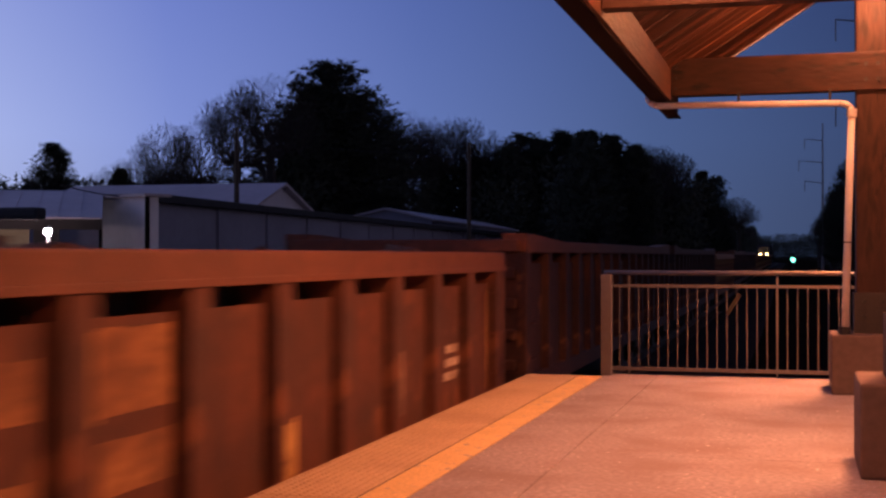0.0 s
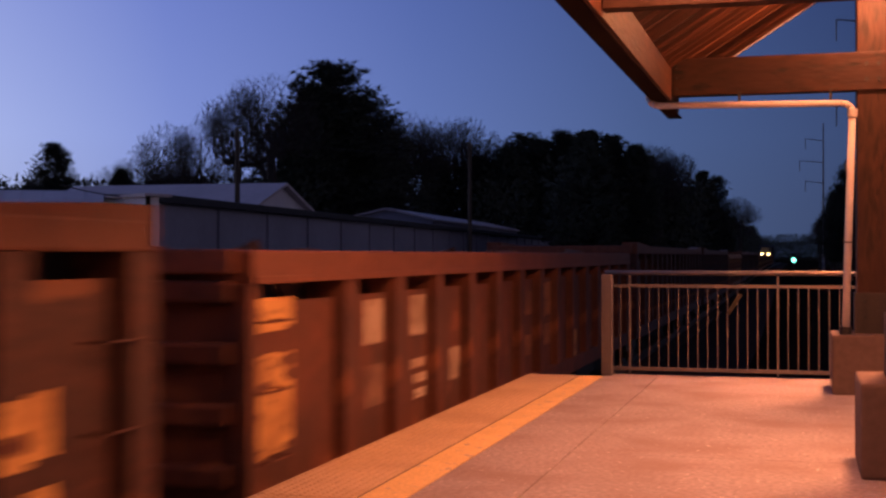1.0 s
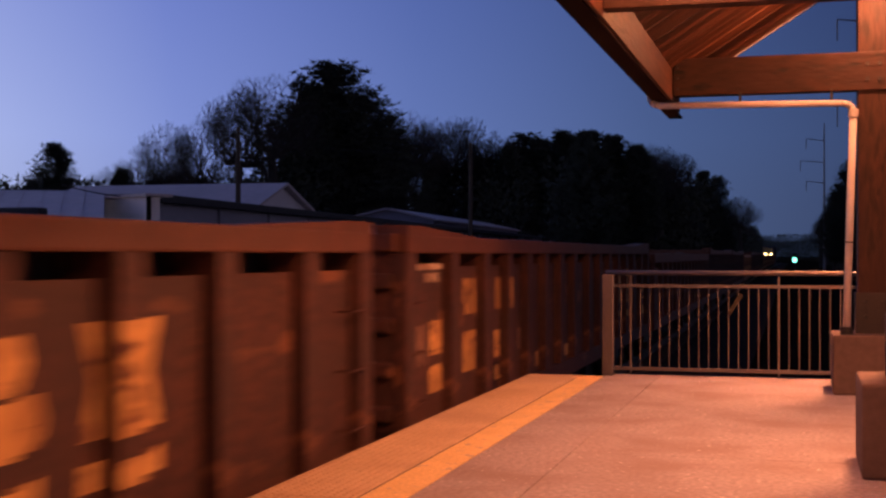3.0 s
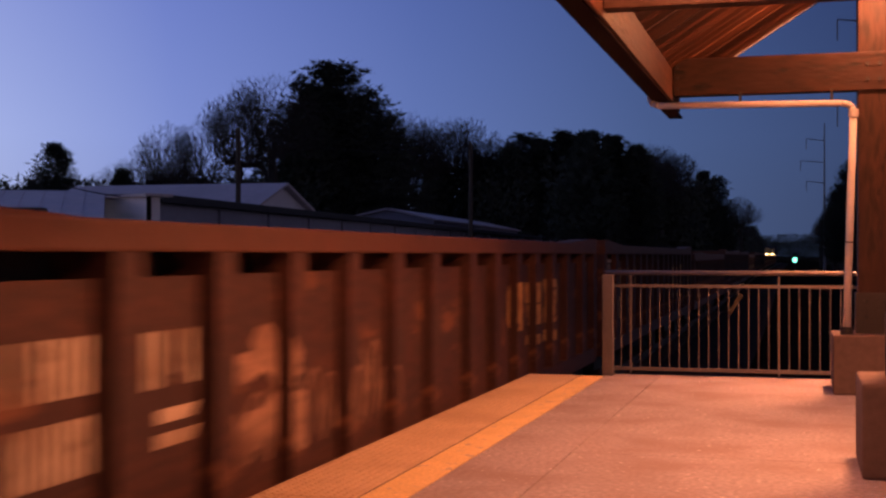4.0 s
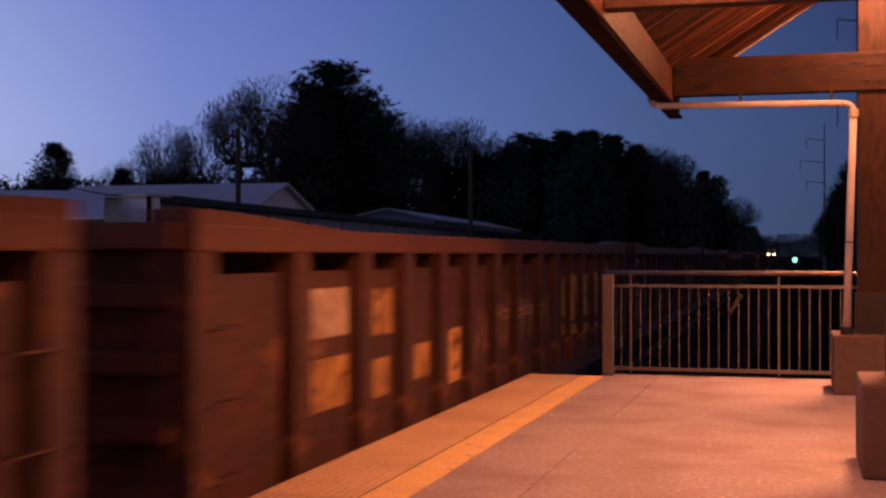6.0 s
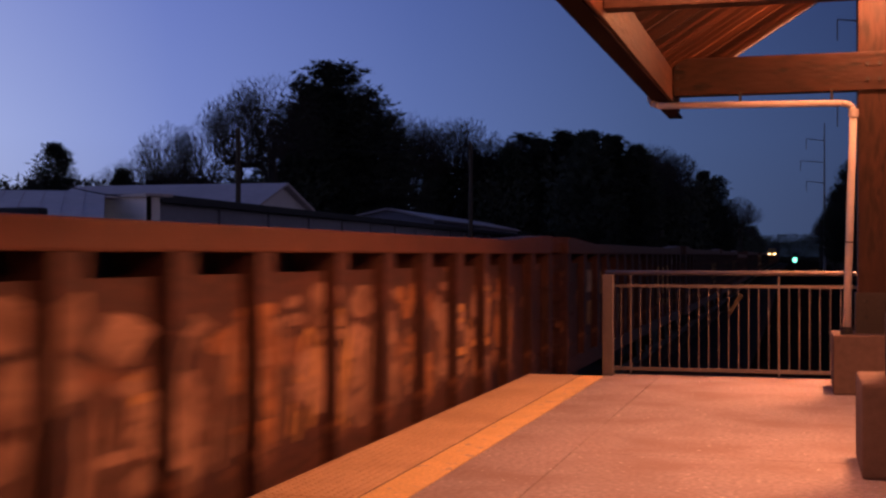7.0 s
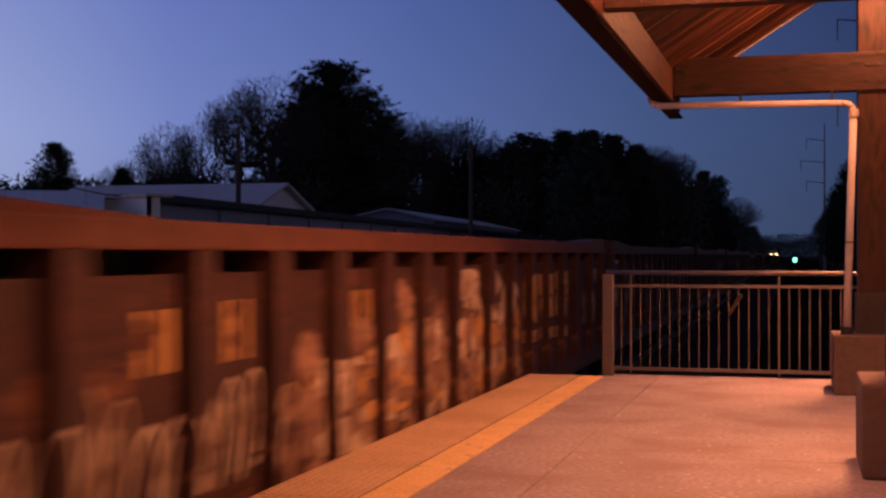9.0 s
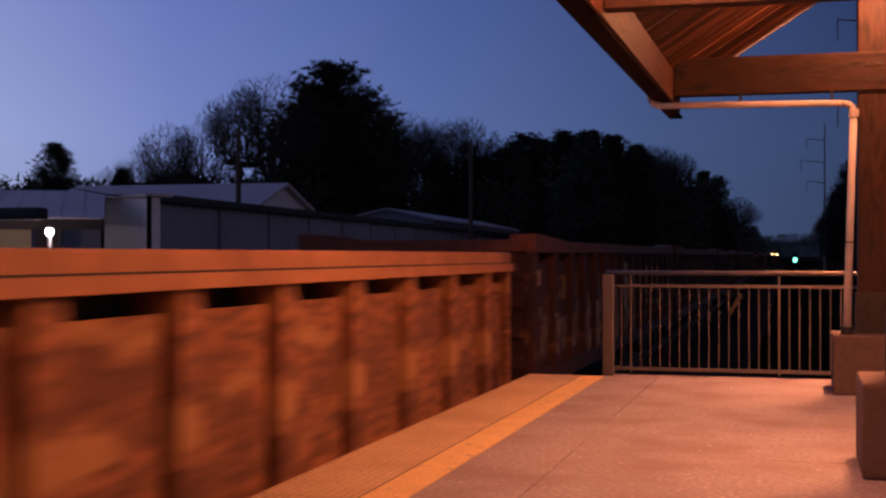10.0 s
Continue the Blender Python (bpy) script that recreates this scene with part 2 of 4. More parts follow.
part("joint_seal", box_bm(EDGE_X + 0.52, EDGE_X + 0.545, -12, END_Y - 0.31, -0.011, -0.003), IRON, platform, "dark joint seal")
ty = -12.03
while ty < END_Y - 0.35:
    y1 = min(ty + 1.21, END_Y - 0.3)
    bm = box_bm(EDGE_X, EDGE_X + 0.526, ty + 0.003, y1 - 0.003, -0.05, 0.004, 0.003)
    part("tactile_plate", bm, TACTILE, platform)
    ty += 1.214

# raised domes of the tactile plates, along the stretch nearest the camera
verts, faces = [], []
for i in range(10):
    for j in range(120):
        cx, cy = EDGE_X + 0.03 + i * 0.0525, 5.6 + j * 0.0545
        n = len(verts)
        for r, z in ((0.013, 0.003), (0.008, 0.0085)):
            verts += [(cx + r * math.cos(a * math.pi / 4), cy + r * math.sin(a * math.pi / 4), z) for a in range(8)]
        faces += [(n + a, n + (a + 1) % 8, n + 8 + (a + 1) % 8, n + 8 + a) for a in range(8)]
        faces.append(tuple(range(n + 8, n + 16)))
me = bpy.data.meshes.new("tactile_domes")
me.from_pydata(verts, [], faces)
me.materials.append(TACTILE)
tagged(part("tactile_domes", me, None, platform), "small raised domes", kind="stuff")

# ---------------------------------------------------------------- canopy
RIDGE_X, EAVE_X, EAVE_Z, SLOPE = 0.66, -1.35, 2.86, 0.64
ROOF_END, ROOF_START = 13.7, -10.5
BENTS = (12.3, 7.85, 3.4, -1.05, -5.5)


def roof_z(x):
    return EAVE_Z + SLOPE * (RIDGE_X - abs(x - RIDGE_X) - EAVE_X)


def sloped(x0, x1, y0, y1, up0, up1, bevel=0.0):
    """A slab along the roof's slope between two x, raised above its underside."""
    bm = bmesh.new()
    vs = [bm.verts.new((x, y, roof_z(x) + u)) for u in (up0, up1) for y in (y0, y1) for x in (x0, x1)]
    for f in ((0, 2, 3, 1), (4, 5, 7, 6), (0, 1, 5, 4), (2, 6, 7, 3), (0, 4, 6, 2), (1, 3, 7, 5)):
        bm.faces.new([vs[i] for i in f])
    if bevel:
        bmesh.ops.bevel(bm, geom=bm.edges[:], offset=bevel, segments=1, affect="EDGES")
    return bm


canopy = thing("platform_canopy", "brown timber platform canopy with board soffit and dark gutter", "canopy", kind="structure")
rnd = random.Random(3)
for side in (0, 1):
    xa, xb = (EAVE_X, RIDGE_X) if side == 0 else (RIDGE_X, 2 * RIDGE_X - EAVE_X)
    y = ROOF_END
    while y > ROOF_START:
        w = 0.138
        part("soffit_board", sloped(xa, xb, y - w + 0.006, y, rnd.uniform(0, 0.012), 0.03, 0.004), SOFFIT, canopy)
        y -= w
    part("roof_sheet", sloped(xa - (0.05 if side == 0 else 0), xb + (0.05 if side else 0), ROOF_START, ROOF_END + 0.03, 0.04, 0.1), ROOFING, canopy)
    part("rake_trim", sloped(xa, xb, ROOF_END + 0.004, ROOF_END + 0.026, -0.014, 0.038), PVC, canopy, "pale metal edge trim")
    ex = EAVE_X if side == 0 else 2 * RIDGE_X - EAVE_X
    e = 1 if side == 0 else -1
    x0, x1 = sorted((ex + e * 0.20, ex + e * 0.02))
    part("eave_closure", box_bm(x0 + 0.07 * (e < 0), x1 - 0.07 * (e > 0), ROOF_START, ROOF_END, 2.70, 2.85, 0.004), FASCIA, canopy)
    x0, x1 = sorted((ex + e * 0.20, ex + e * 0.14))
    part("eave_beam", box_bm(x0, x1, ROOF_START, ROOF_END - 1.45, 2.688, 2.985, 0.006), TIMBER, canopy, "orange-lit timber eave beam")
    # black strip added below the beam so its underside reads as shaded
    x0, x1 = sorted((ex + e * 0.17, ex + e * 0.03))
    part("drip_edge", box_bm(x0, x1, ROOF_START, ROOF_END - 0.01, 2.672, 2.686), FASCIA, canopy, "dark strip added under the eave as its shade")
    x0, x1 = sorted((ex + e * 0.14, ex + e * 0.012))
    bm = bmesh.new()
    prof = [(x0 - 0.006, 2.90), (x0 - 0.004, 2.76), (x0 + 0.006, 2.735), (x1 - 0.01, 2.735), (x1, 2.75), (x1, 2.92)]
    rows = [[bm.verts.new((px, yy, pz)) for px, pz in prof] for yy in (ROOF_START, ROOF_END)]
    for i in range(5):
        bm.faces.new((rows[0][i], rows[0][i + 1], rows[1][i + 1], rows[1][i]))
    bm.faces.new(rows[0]), bm.faces.new(rows[1])
    part("gutter", bm, FASCIA, canopy, "dark metal gutter")
part("ridge_beam", box_bm(RIDGE_X - 0.1, RIDGE_X + 0.1, ROOF_START, ROOF_END, roof_z(RIDGE_X) - 0.36, roof_z(RIDGE_X) - 0.06, 0.01), TIMBER, canopy)

for fy in BENTS:
    tie = part("tie_beam", box_bm(-1.145, 2.465, fy - 0.09, fy + 0.06, 2.73, 3.08, 0.01), TIMBER_X_SHADED, canopy, "knotty timber tie beam")
    for bx in (0.595, 0.70):
        for bz in (2.83, 2.97):
            part("bolt", tube(bmesh.new(), (bx, fy - 0.088, bz), (bx, fy - 0.104, bz), 0.02), IRON, tie)
    for bx in (-1.1,):
        for bz in (2.8, 2.9, 3.0):
            part("bolt", tube(bmesh.new(), (bx, fy - 0.088, bz), (bx, fy - 0.102, bz), 0.012), IRON, tie)
    col = part("column", box_bm(0.51, 0.81, fy - 0.06, fy + 0.24, 0.56, roof_z(RIDGE_X) - 0.2, 0.012), TIMBER_Z_SHADED, canopy, "heavy brown timber column")
    for bz in (0.68, 0.82):
        for bx in (0.58, 0.74):
            part("bolt", tube(bmesh.new(), (bx, fy - 0.068, bz), (bx, fy - 0.092, bz), 0.02), IRON, col)
    part("base_plate", box_bm(0.49, 0.83, fy - 0.075, fy + 0.255, 0.525, 0.9, 0.006), UNDER, col, "bolted black steel shoe")
    for s in (-1, 1):
        xa, xb = (-1.15, 0.5) if s < 0 else (0.82, 2.47)
        part("purlin_cleat", sloped(xa, xa + 0.2, fy + 0.07, fy + 0.11, -0.06, -0.004, 0.006), TIMBER, canopy)

for fy in BENTS:
    pier = part("pier", box_bm(0.33 if fy < 9 else 0.285, 1.03, fy - 0.40, fy + 0.42, 0.0, 0.53, 0.02), PIER)
    tagged(pier, "square concrete pier block carrying a timber column", "pier", "canopy piers")

downpipe = thing("downpipe", "pale drain pipe from the gutter down to the pier", "drain pipe")
PY = 12.05
pts = [(-1.345, PY + 0.02, 2.76), (-1.34, PY, 2.69), (-1.31, PY, 2.645), (-1.26, PY, 2.625), (0.36, PY, 2.60), (0.42, PY, 2.59), (0.455, PY, 2.56), (0.465, PY, 2.50)]


def pipe_run(pts, r, sides=12):
    bm = bmesh.new()
    for p, q in zip(pts, pts[1:]):
        tube(bm, p, q, r, sides=sides)
    for p in pts[1:-1]:
        bmesh.ops.create_uvsphere(bm, u_segments=10, v_segments=6, radius=r * 0.995, matrix=Matrix.Translation(p))
    return bm


part("pipe_arm", pipe_run(pts, 0.03), PVC, downpipe, smooth=True)
part("pipe_shaft", tube(bmesh.new(), (0.465, PY, 2.50), (0.405, PY, 0.58), 0.033, sides=14), PVC, downpipe, smooth=True)
part("pipe_collar", tube(bmesh.new(), (0.467, PY, 2.545), (0.464, PY, 2.475), 0.045, sides=14), PVC, downpipe)
part("pipe_boot", tube(bmesh.new(), (0.405, PY, 0.60), (0.403, PY, 0.525), 0.055, sides=14), IRON, downpipe, "black rubber boot")
part("pipe_strap", tube(bmesh.new(), (0.432, PY, 1.36), (0.4316, PY, 1.347), 0.043, sides=14), IRON, downpipe)
for hx in (-0.52, 0.28):
    part("pipe_hanger", box_bm(hx - 0.012, hx + 0.012, PY - 0.01, PY + 0.01, 2.63, 2.732), IRON, downpipe)

# ---------------------------------------------------------------- railing across the platform's end
railing = thing("platform_railing", "grey galvanised steel railing with upright bars", "railing")
RY = END_Y - 0.04
RX0, RX1 = -1.97, 3.2
part("end_post", box_bm(RX0 + 0.01, RX0 + 0.12, RY - 0.2, RY - 0.09, 0.0, 1.04, 0.008), STEEL, railing, "square steel end post")
part("end_return", box_bm(RX0 + 0.045, RX0 + 0.085, RY - 0.09, RY, 0.99, 1.03), STEEL, railing)
part("top_rail", tube(bmesh.new(), (RX0 + 0.02, RY, 1.055), (RX1, RY, 1.055), 0.026, sides=12), STEEL, railing, smooth=True)
part("mid_rail", box_bm(RX0 + 0.06, RX1, RY - 0.016, RY + 0.016, 0.905, 0.935), BARS, railing)
part("bottom_rail", box_bm(RX0 + 0.06, RX1, RY - 0.018, RY + 0.018, 0.045, 0.08), BARS, railing)
bar = mesh_of("baluster", tube(bmesh.new(), (0, 0, 0.08), (0, 0, 0.906), 0.0062, sides=8), BARS)
post = mesh_of("post", box_bm(-0.01, 0.01, -0.015, 0.015, 0, 1.04, 0.003), BARS)
bx, k = -1.79, 0
while bx < RX1:
    if k % 15 == 1:
        part("post", post, None, railing).matrix_basis = pose(bx, RY, 0)
    else:
        part("baluster", bar, None, railing).matrix_basis = pose(bx, RY, 0)
    bx, k = bx + 0.0993, k + 1
part("tag", box_bm(-0.02, 0.02, -0.003, 0.003, -0.12, 0.12), TAPE, railing, "yellow strip of tape").matrix_basis = pose(-0.63, RY - 0.03, 0.74, 0, 32, 0)

# ---------------------------------------------------------------- buildings across the track
GZ = -1.62


def prism(bm, pts, z0, z1):
    lo = [bm.verts.new((x, y, z0)) for x, y in pts]
    hi = [bm.verts.new((x, y, z1)) for x, y in pts]
    n = len(pts)
    for k in range(n):
        bm.faces.new((lo[k], lo[(k + 1) % n], hi[(k + 1) % n], hi[k]))
    bm.faces.new(lo), bm.faces.new(hi)
    return bm


# long low warehouse, its wall bearing away from the track
wa, wb = Vector((-23.2, 43.5)), Vector((-33.2, 192.0))
wlen = (wb - wa).length
way = math.degrees(math.atan2(-(wb - wa).x, (wb - wa).y))
warehouse = thing("warehouse", "long low warehouse with grey-blue metal wall", "warehouse", at=pose(wa.x, wa.y, GZ, 0, 0, way))
EH = 3.5 - GZ
part("wall", box_bm(-6, 0, 0, wlen, 0, EH - 0.3), WALLMETAL, warehouse)
part("roof", box_bm(-6.2, 0.35, -0.3, wlen + 0.3, EH - 0.3, EH + 0.02, 0.04), DARKROOF, warehouse)
for k in range(int(wlen / 6.2)):
    part("pilaster", box_bm(0, 0.12, k * 6.2 - 0.08 + 0.1, k * 6.2 + 0.18, 0, EH - 0.36), WALLMETAL, warehouse)


def gable(name, label, x0, y0, length, width, eave, ridge, rz, wall_m, roof_m):
    b = thing(name, label, "building", at=pose(x0, y0, GZ, 0, 0, rz))
    bm = bmesh.new()
    prof = [(0, 0), (width, 0), (width, eave), (width / 2, ridge - 0.05), (0, eave)]
    rows = [[bm.verts.new((px, yy, pz)) for px, pz in prof] for yy in (0, length)]
    for i in range(5):
        bm.faces.new((rows[0][i], rows[0][(i + 1) % 5], rows[1][(i + 1) % 5], rows[1][i]))
    bm.faces.new(rows[0]), bm.faces.new(rows[1])
    part("wall", bm, wall_m, b)
    for s in (0, 1):
        bm = bmesh.new()
        xa, xb = (-0.4, width / 2) if s == 0 else (width + 0.4, width / 2)
        za = eave - 0.4 * (ridge - eave) / (width / 2)
        vs = [bm.verts.new((x, y, z + u)) for u in (0, 0.18) for y in (-0.5, length + 0.5) for x, z in ((xa, za), (xb, ridge))]
        for f in ((0, 2, 3, 1), (4, 5, 7, 6), (0, 1, 5, 4), (2, 6, 7, 3), (0, 4, 6, 2), (1, 3, 7, 5)):
            bm.faces.new([vs[i] for i in f])
        part("roof", bm, roof_m, b)
    return b

# pale gabled hall behind the warehouse, its ridge across the track's line
gable("gabled_hall", "pale metal-roofed hall behind the warehouse", -34.2, 76.0, 15.4, 12.0, 5.6, 7.62, 90, WHITEWALL, PALEROOF)
gable("small_gabled_house", "small building with a pale gabled roof by the wood", -42.5, 117.0, 56.0, 9.0, 6.2, 7.2, 4, WALLMETAL, PALEROOF)

# white annex: thin wall at the warehouse's near end, turned and sized to the camera's view
annex = thing("white_annex", "white-walled annex at the end of the warehouse", "annex", at=pose(-24.45, 41.9, GZ, 0, 0, -30))
part("wall", box_bm(0, 3.0, 0, 0.5, 0, 4.9, 0.02), WHITEWALL, annex)
part("corner_trim", box_bm(3.0, 3.06, -0.06, 0.1, 0, 4.9), FASCIA, annex)
part("corner_trim", box_bm(-0.12, 0.0, -0.06, 0.1, 0, 4.9), FASCIA, annex)
part("roof_edge", box_bm(-0.15, 3.2, -0.2, 0.9, 4.901, 5.0), PALEROOF, annex)

# open shed with a pale sloping roof, a lit wall within
shed = thing("open_shed", "open-fronted shed with a pale sloping roof and lit wall", "shed", at=pose(-21.66, 37.14, GZ, 0, 0, 30))
bm = bmesh.new()
vs = [bm.verts.new((x, y, z + u)) for u in (0, 0.12) for x in (-14.0, 0.0) for y, z in ((-0.5, 3.93), (6.2, 5.1))]
for f in ((0, 1, 3, 2), (4, 6, 7, 5), (0, 2, 6, 4), (1, 5, 7, 3), (0, 4, 5, 1), (2, 3, 7, 6)):
    bm.faces.new([vs[i] for i in f])
part("roof", bm, PALEROOF, shed)
part("eave_board", box_bm(-14.0, 0.0, -0.56, -0.5, 3.66, 4.0), UNDER, shed)
part("front_wall", box_bm(-13.8, -2.3, 0.9, 1.1, 0, 4.1), TANWALL, shed)
part("store_wall", box_bm(-2.2, -1.4, 1.4, 2.4, 0, 4.2), DARKROOF, shed)
for px in (-9.2, -4.6, -1.4):
    part("shed_post", box_bm(px - 0.07, px + 0.07, -0.3, -0.16, 0, 3.93), DARKROOF, shed)
for k in range(1, 20):
    part("roof_seam", box_bm(-0.015, 0.015, 0, 6.65, 0, 0.03, m=Matrix.Translation((-14.0 + k * 0.7, -0.47, 4.056)) @ Matrix.Rotation(math.atan2(1.17, 6.7), 4, "X")), PALEROOF, shed)
awning = thing("dark_awning", "low dark awning roof in front of the shed", "awning", at=pose(-30.5, 29.2, GZ))
part("awning_roof", box_bm(0, 11.6, 0, 0.45, 3.78, 4.1, 0.1), DARKROOF, awning)
for px in (0.4, 5.0):
    part("awning_post", box_bm(px - 0.07, px + 0.07, 0.1, 0.24, 0, 3.8), DARKROOF, awning)
yard = thing("yard_lamp", "glowing violet-white yard lamp on a short post", "lamp", at=pose(-20.5, 32.2, GZ))
part("lamp_post", tube(bmesh.new(), (0, 0, 0), (0, 0, 3.42), 0.05), IRON, yard)
bm = bmesh.new()
bmesh.ops.create_uvsphere(bm, u_segments=14, v_segments=10, radius=0.11, matrix=Matrix.Translation((0.02, -0.05, 3.52)))
part("globe", bm, LAMPGLOW, yard, smooth=True)
part("bulb_shade", tube(bmesh.new(), (0, 0, 3.60), (0, 0, 3.7), 0.14, 0.06), IRON, yard)
d = bpy.data.lights.new("yard_light", "POINT")
d.energy, d.color, d.shadow_soft_size = 420, (1.0, 0.72, 0.8), 0.1
new("yard_light", d).location = (-20.48, 31.95, GZ + 3.45)

# ---------------------------------------------------------------- poles, wires and the signal


def utility_pole(x, y, top, r=0.15, arm=True):
    p = thing("utility_pole", "weathered wooden utility pole", "utility pole", "utility poles", at=pose(x, y, GZ))
    part("pole", tube(bmesh.new(), (0, 0, 0), (0, 0, top - GZ), r, r * 0.7, sides=10), POLEWOOD, p)
    if arm:
        part("crossarm", box_bm(-1.1, 1.1, -0.06, 0.06, top - GZ - 0.7, top - GZ - 0.58), POLEWOOD, p)
        for dx in (-1.0, -0.5, 0.5, 1.0):
            part("insulator", tube(bmesh.new(), (dx, 0, top - GZ - 0.58), (dx, 0, top - GZ - 0.44), 0.04, 0.025, sides=6), STEEL, p)
    return p


utility_pole(-33.0, 72.3, 9.0, 0.2, False)
utility_pole(-25.0, 98.4, 10.1, 0.2, False)


def wire(p, q, sag, r=0.02, n=14):
    bm = bmesh.new()
    pts = []
    for k in range(n + 1):
        f = k / n
        v = Vector(p).lerp(Vector(q), f)
        v.z -= 4 * sag * f * (1 - f)
        pts.append(v)
    for a, b in zip(pts, pts[1:]):
        tube(bm, a, b, r, sides=4, cap=False)
    bmesh.ops.remove_doubles(bm, verts=bm.verts[:], dist=0.03)
    return tagged(part("overhead_wire", bm, IRON), "thin dark overhead wire between poles", "wire", "overhead wires")


wire((-33.0, 72.3, 8.6), (-25.0, 98.4, 9.6), 0.6, 0.02)
wire((-25.3, 40.5, 3.74), (-22.2, 41.2, 3.24), 0.1, 0.03)

ARMS = ((22.1, -3.1), (18.2, -4.1), (14.5, -3.1))


def line_tower(x, y):
    t = thing("transmission_pole", "tall steel transmission pole with three arms", "transmission pole", "transmission line", at=pose(x, y, GZ))
    part("pole", tube(bmesh.new(), (0, 0, 0), (0, 0, 26.4), 0.24, 0.11, sides=10), TOWERSTEEL, t)
    for z, reach in ARMS:
        part("arm", tube(bmesh.new(), (0, 0, z - GZ - 0.4), (reach, 0, z - GZ), 0.09, 0.06, sides=6), TOWERSTEEL, t)
        part("insulator", tube(bmesh.new(), (reach, 0, z - GZ), (reach, 0, z - GZ - 1.9), 0.07, 0.055, sides=6), TOWERSTEEL, t)
    return t


TOWERS = ((6.35, 119.0), (4.3, 240.0))
for tx, tyy in TOWERS:
    line_tower(tx, tyy)
for (xa, ya), (xb, yb) in zip(((8.5, -20.0),) + TOWERS, TOWERS):
    for z, reach in ARMS:
        wire((xa + reach, ya, z - 1.9), (xb + reach, yb, z - 1.9), 3.0, 0.014, 20)

signal = thing("railway_signal", "small dark signal mast showing a green light", "signal", at=pose(-0.55, 160.0, GZ))
part("mast", tube(bmesh.new(), (0, 0, 0), (0, 0, 1.9), 0.08), IRON, signal)
part("signal_head", box_bm(-0.28, 0.28, -0.05, 0.2, 1.85, 3.1, 0.05), IRON, signal)
part("lens", tube(bmesh.new(), (0, -0.06, 2.27), (0, -0.16, 2.27), 0.26, 0.23, sides=16), GREENGLOW, signal, "glowing green lens")

# ---------------------------------------------------------------- trees


def bare_tree(seed, tall, spread):
    """A leafless broadleaf: a round crown of lobes, filled with branches that each grow from the nearest older one."""
    rnd = np.random.default_rng(seed)
    t = thing("bare_tree", "leafless broadleaf tree, dark against the dusk", "tree", "trees behind the yard")
    base, gather = np.array((0, 0, tall * 0.42)), 0.78
    lobes = [((0, 0, tall * 0.70), tall * 0.26)]
    for k in range(9):
        a, up = k * 2.4 + rnd.uniform(-0.4, 0.4), rnd.uniform(0.46, 0.80)
        reach = spread * tall * 0.26 * (1.15 - abs(up - 0.6) * 1.6)
        lobes.append(((math.cos(a) * reach, math.sin(a) * reach, tall * up), tall * rnd.uniform(0.12, 0.17)))
    pts = []
    for c, r in lobes:
        n = int(3600 * (r / tall) ** 2 * 3.4)
        d = rnd.normal(size=(n, 3))
        d /= np.linalg.norm(d, axis=1)[:, None]
        pts.append(np.array(c) + d * (r * rnd.uniform(0.0, 1.0, n) ** 0.42)[:, None] * (1, 1, 0.92))
    pts = np.concatenate(pts) * gather + (0, 0, tall * (1 - gather))
    pts = pts[np.argsort(np.linalg.norm(pts - base, axis=1))]
    nodes = np.concatenate([np.array([(0, 0, tall * f) for f in (0, 0.14, 0.28, 0.42)]) + rnd.normal(0, 0.03, (4, 3)), pts])
    nodes[0] = (0, 0, 0)
    mother = [0, 0, 1, 2]
    for i in range(4, len(nodes)):
        step = nodes[i] - nodes[3:i]
        d = np.linalg.norm(step, axis=1) + 1e-6
        # an older branch that lies inwards and below is preferred
        out = nodes[i] - base
        ahead = step @ (out / np.linalg.norm(out)) / d
        mother.append(3 + int(np.argmin(d * (2.1 - 1.1 * ahead))))
    load_on = np.ones(len(nodes))
    for i in range(len(nodes) - 1, 0, -1):
        load_on[mother[i]] += load_on[i]
    thick = 0.0062 * load_on ** 0.52 * tall / 14
    wood, twigs = bmesh.new(), bmesh.new()
    for i in range(1, len(nodes)):
        p, q = Vector(nodes[mother[i]]), Vector(nodes[i])
        if (q - p).length < 0.02:
            continue
        r0 = min(thick[mother[i]], thick[i] * 1.35)
        if load_on[i] > 14:
            tube(wood, p, q, r0, thick[i], sides=8 if i < 4 else 5, cap=False)
            continue
        tube(twigs, p, q, r0, thick[i], sides=3, cap=False)
        out = (q - Vector((0, 0, tall * 0.66))).normalized()
        for _ in range(6 if load_on[i] < 2 else 2):
            d = (out * 0.9 + Vector(rnd.normal(0, 0.6, 3)) + (q - p).normalized() * 0.5).normalized()
            o = d.orthogonal().normalized() * 0.008
            twigs.faces.new([twigs.verts.new(v) for v in (q - o, q + o, q + d * tall * rnd.uniform(0.018, 0.042))])
    part("trunk", wood, BARK, t)
    part("crown", twigs, BARK, t, "fine bare twigs")
    return t


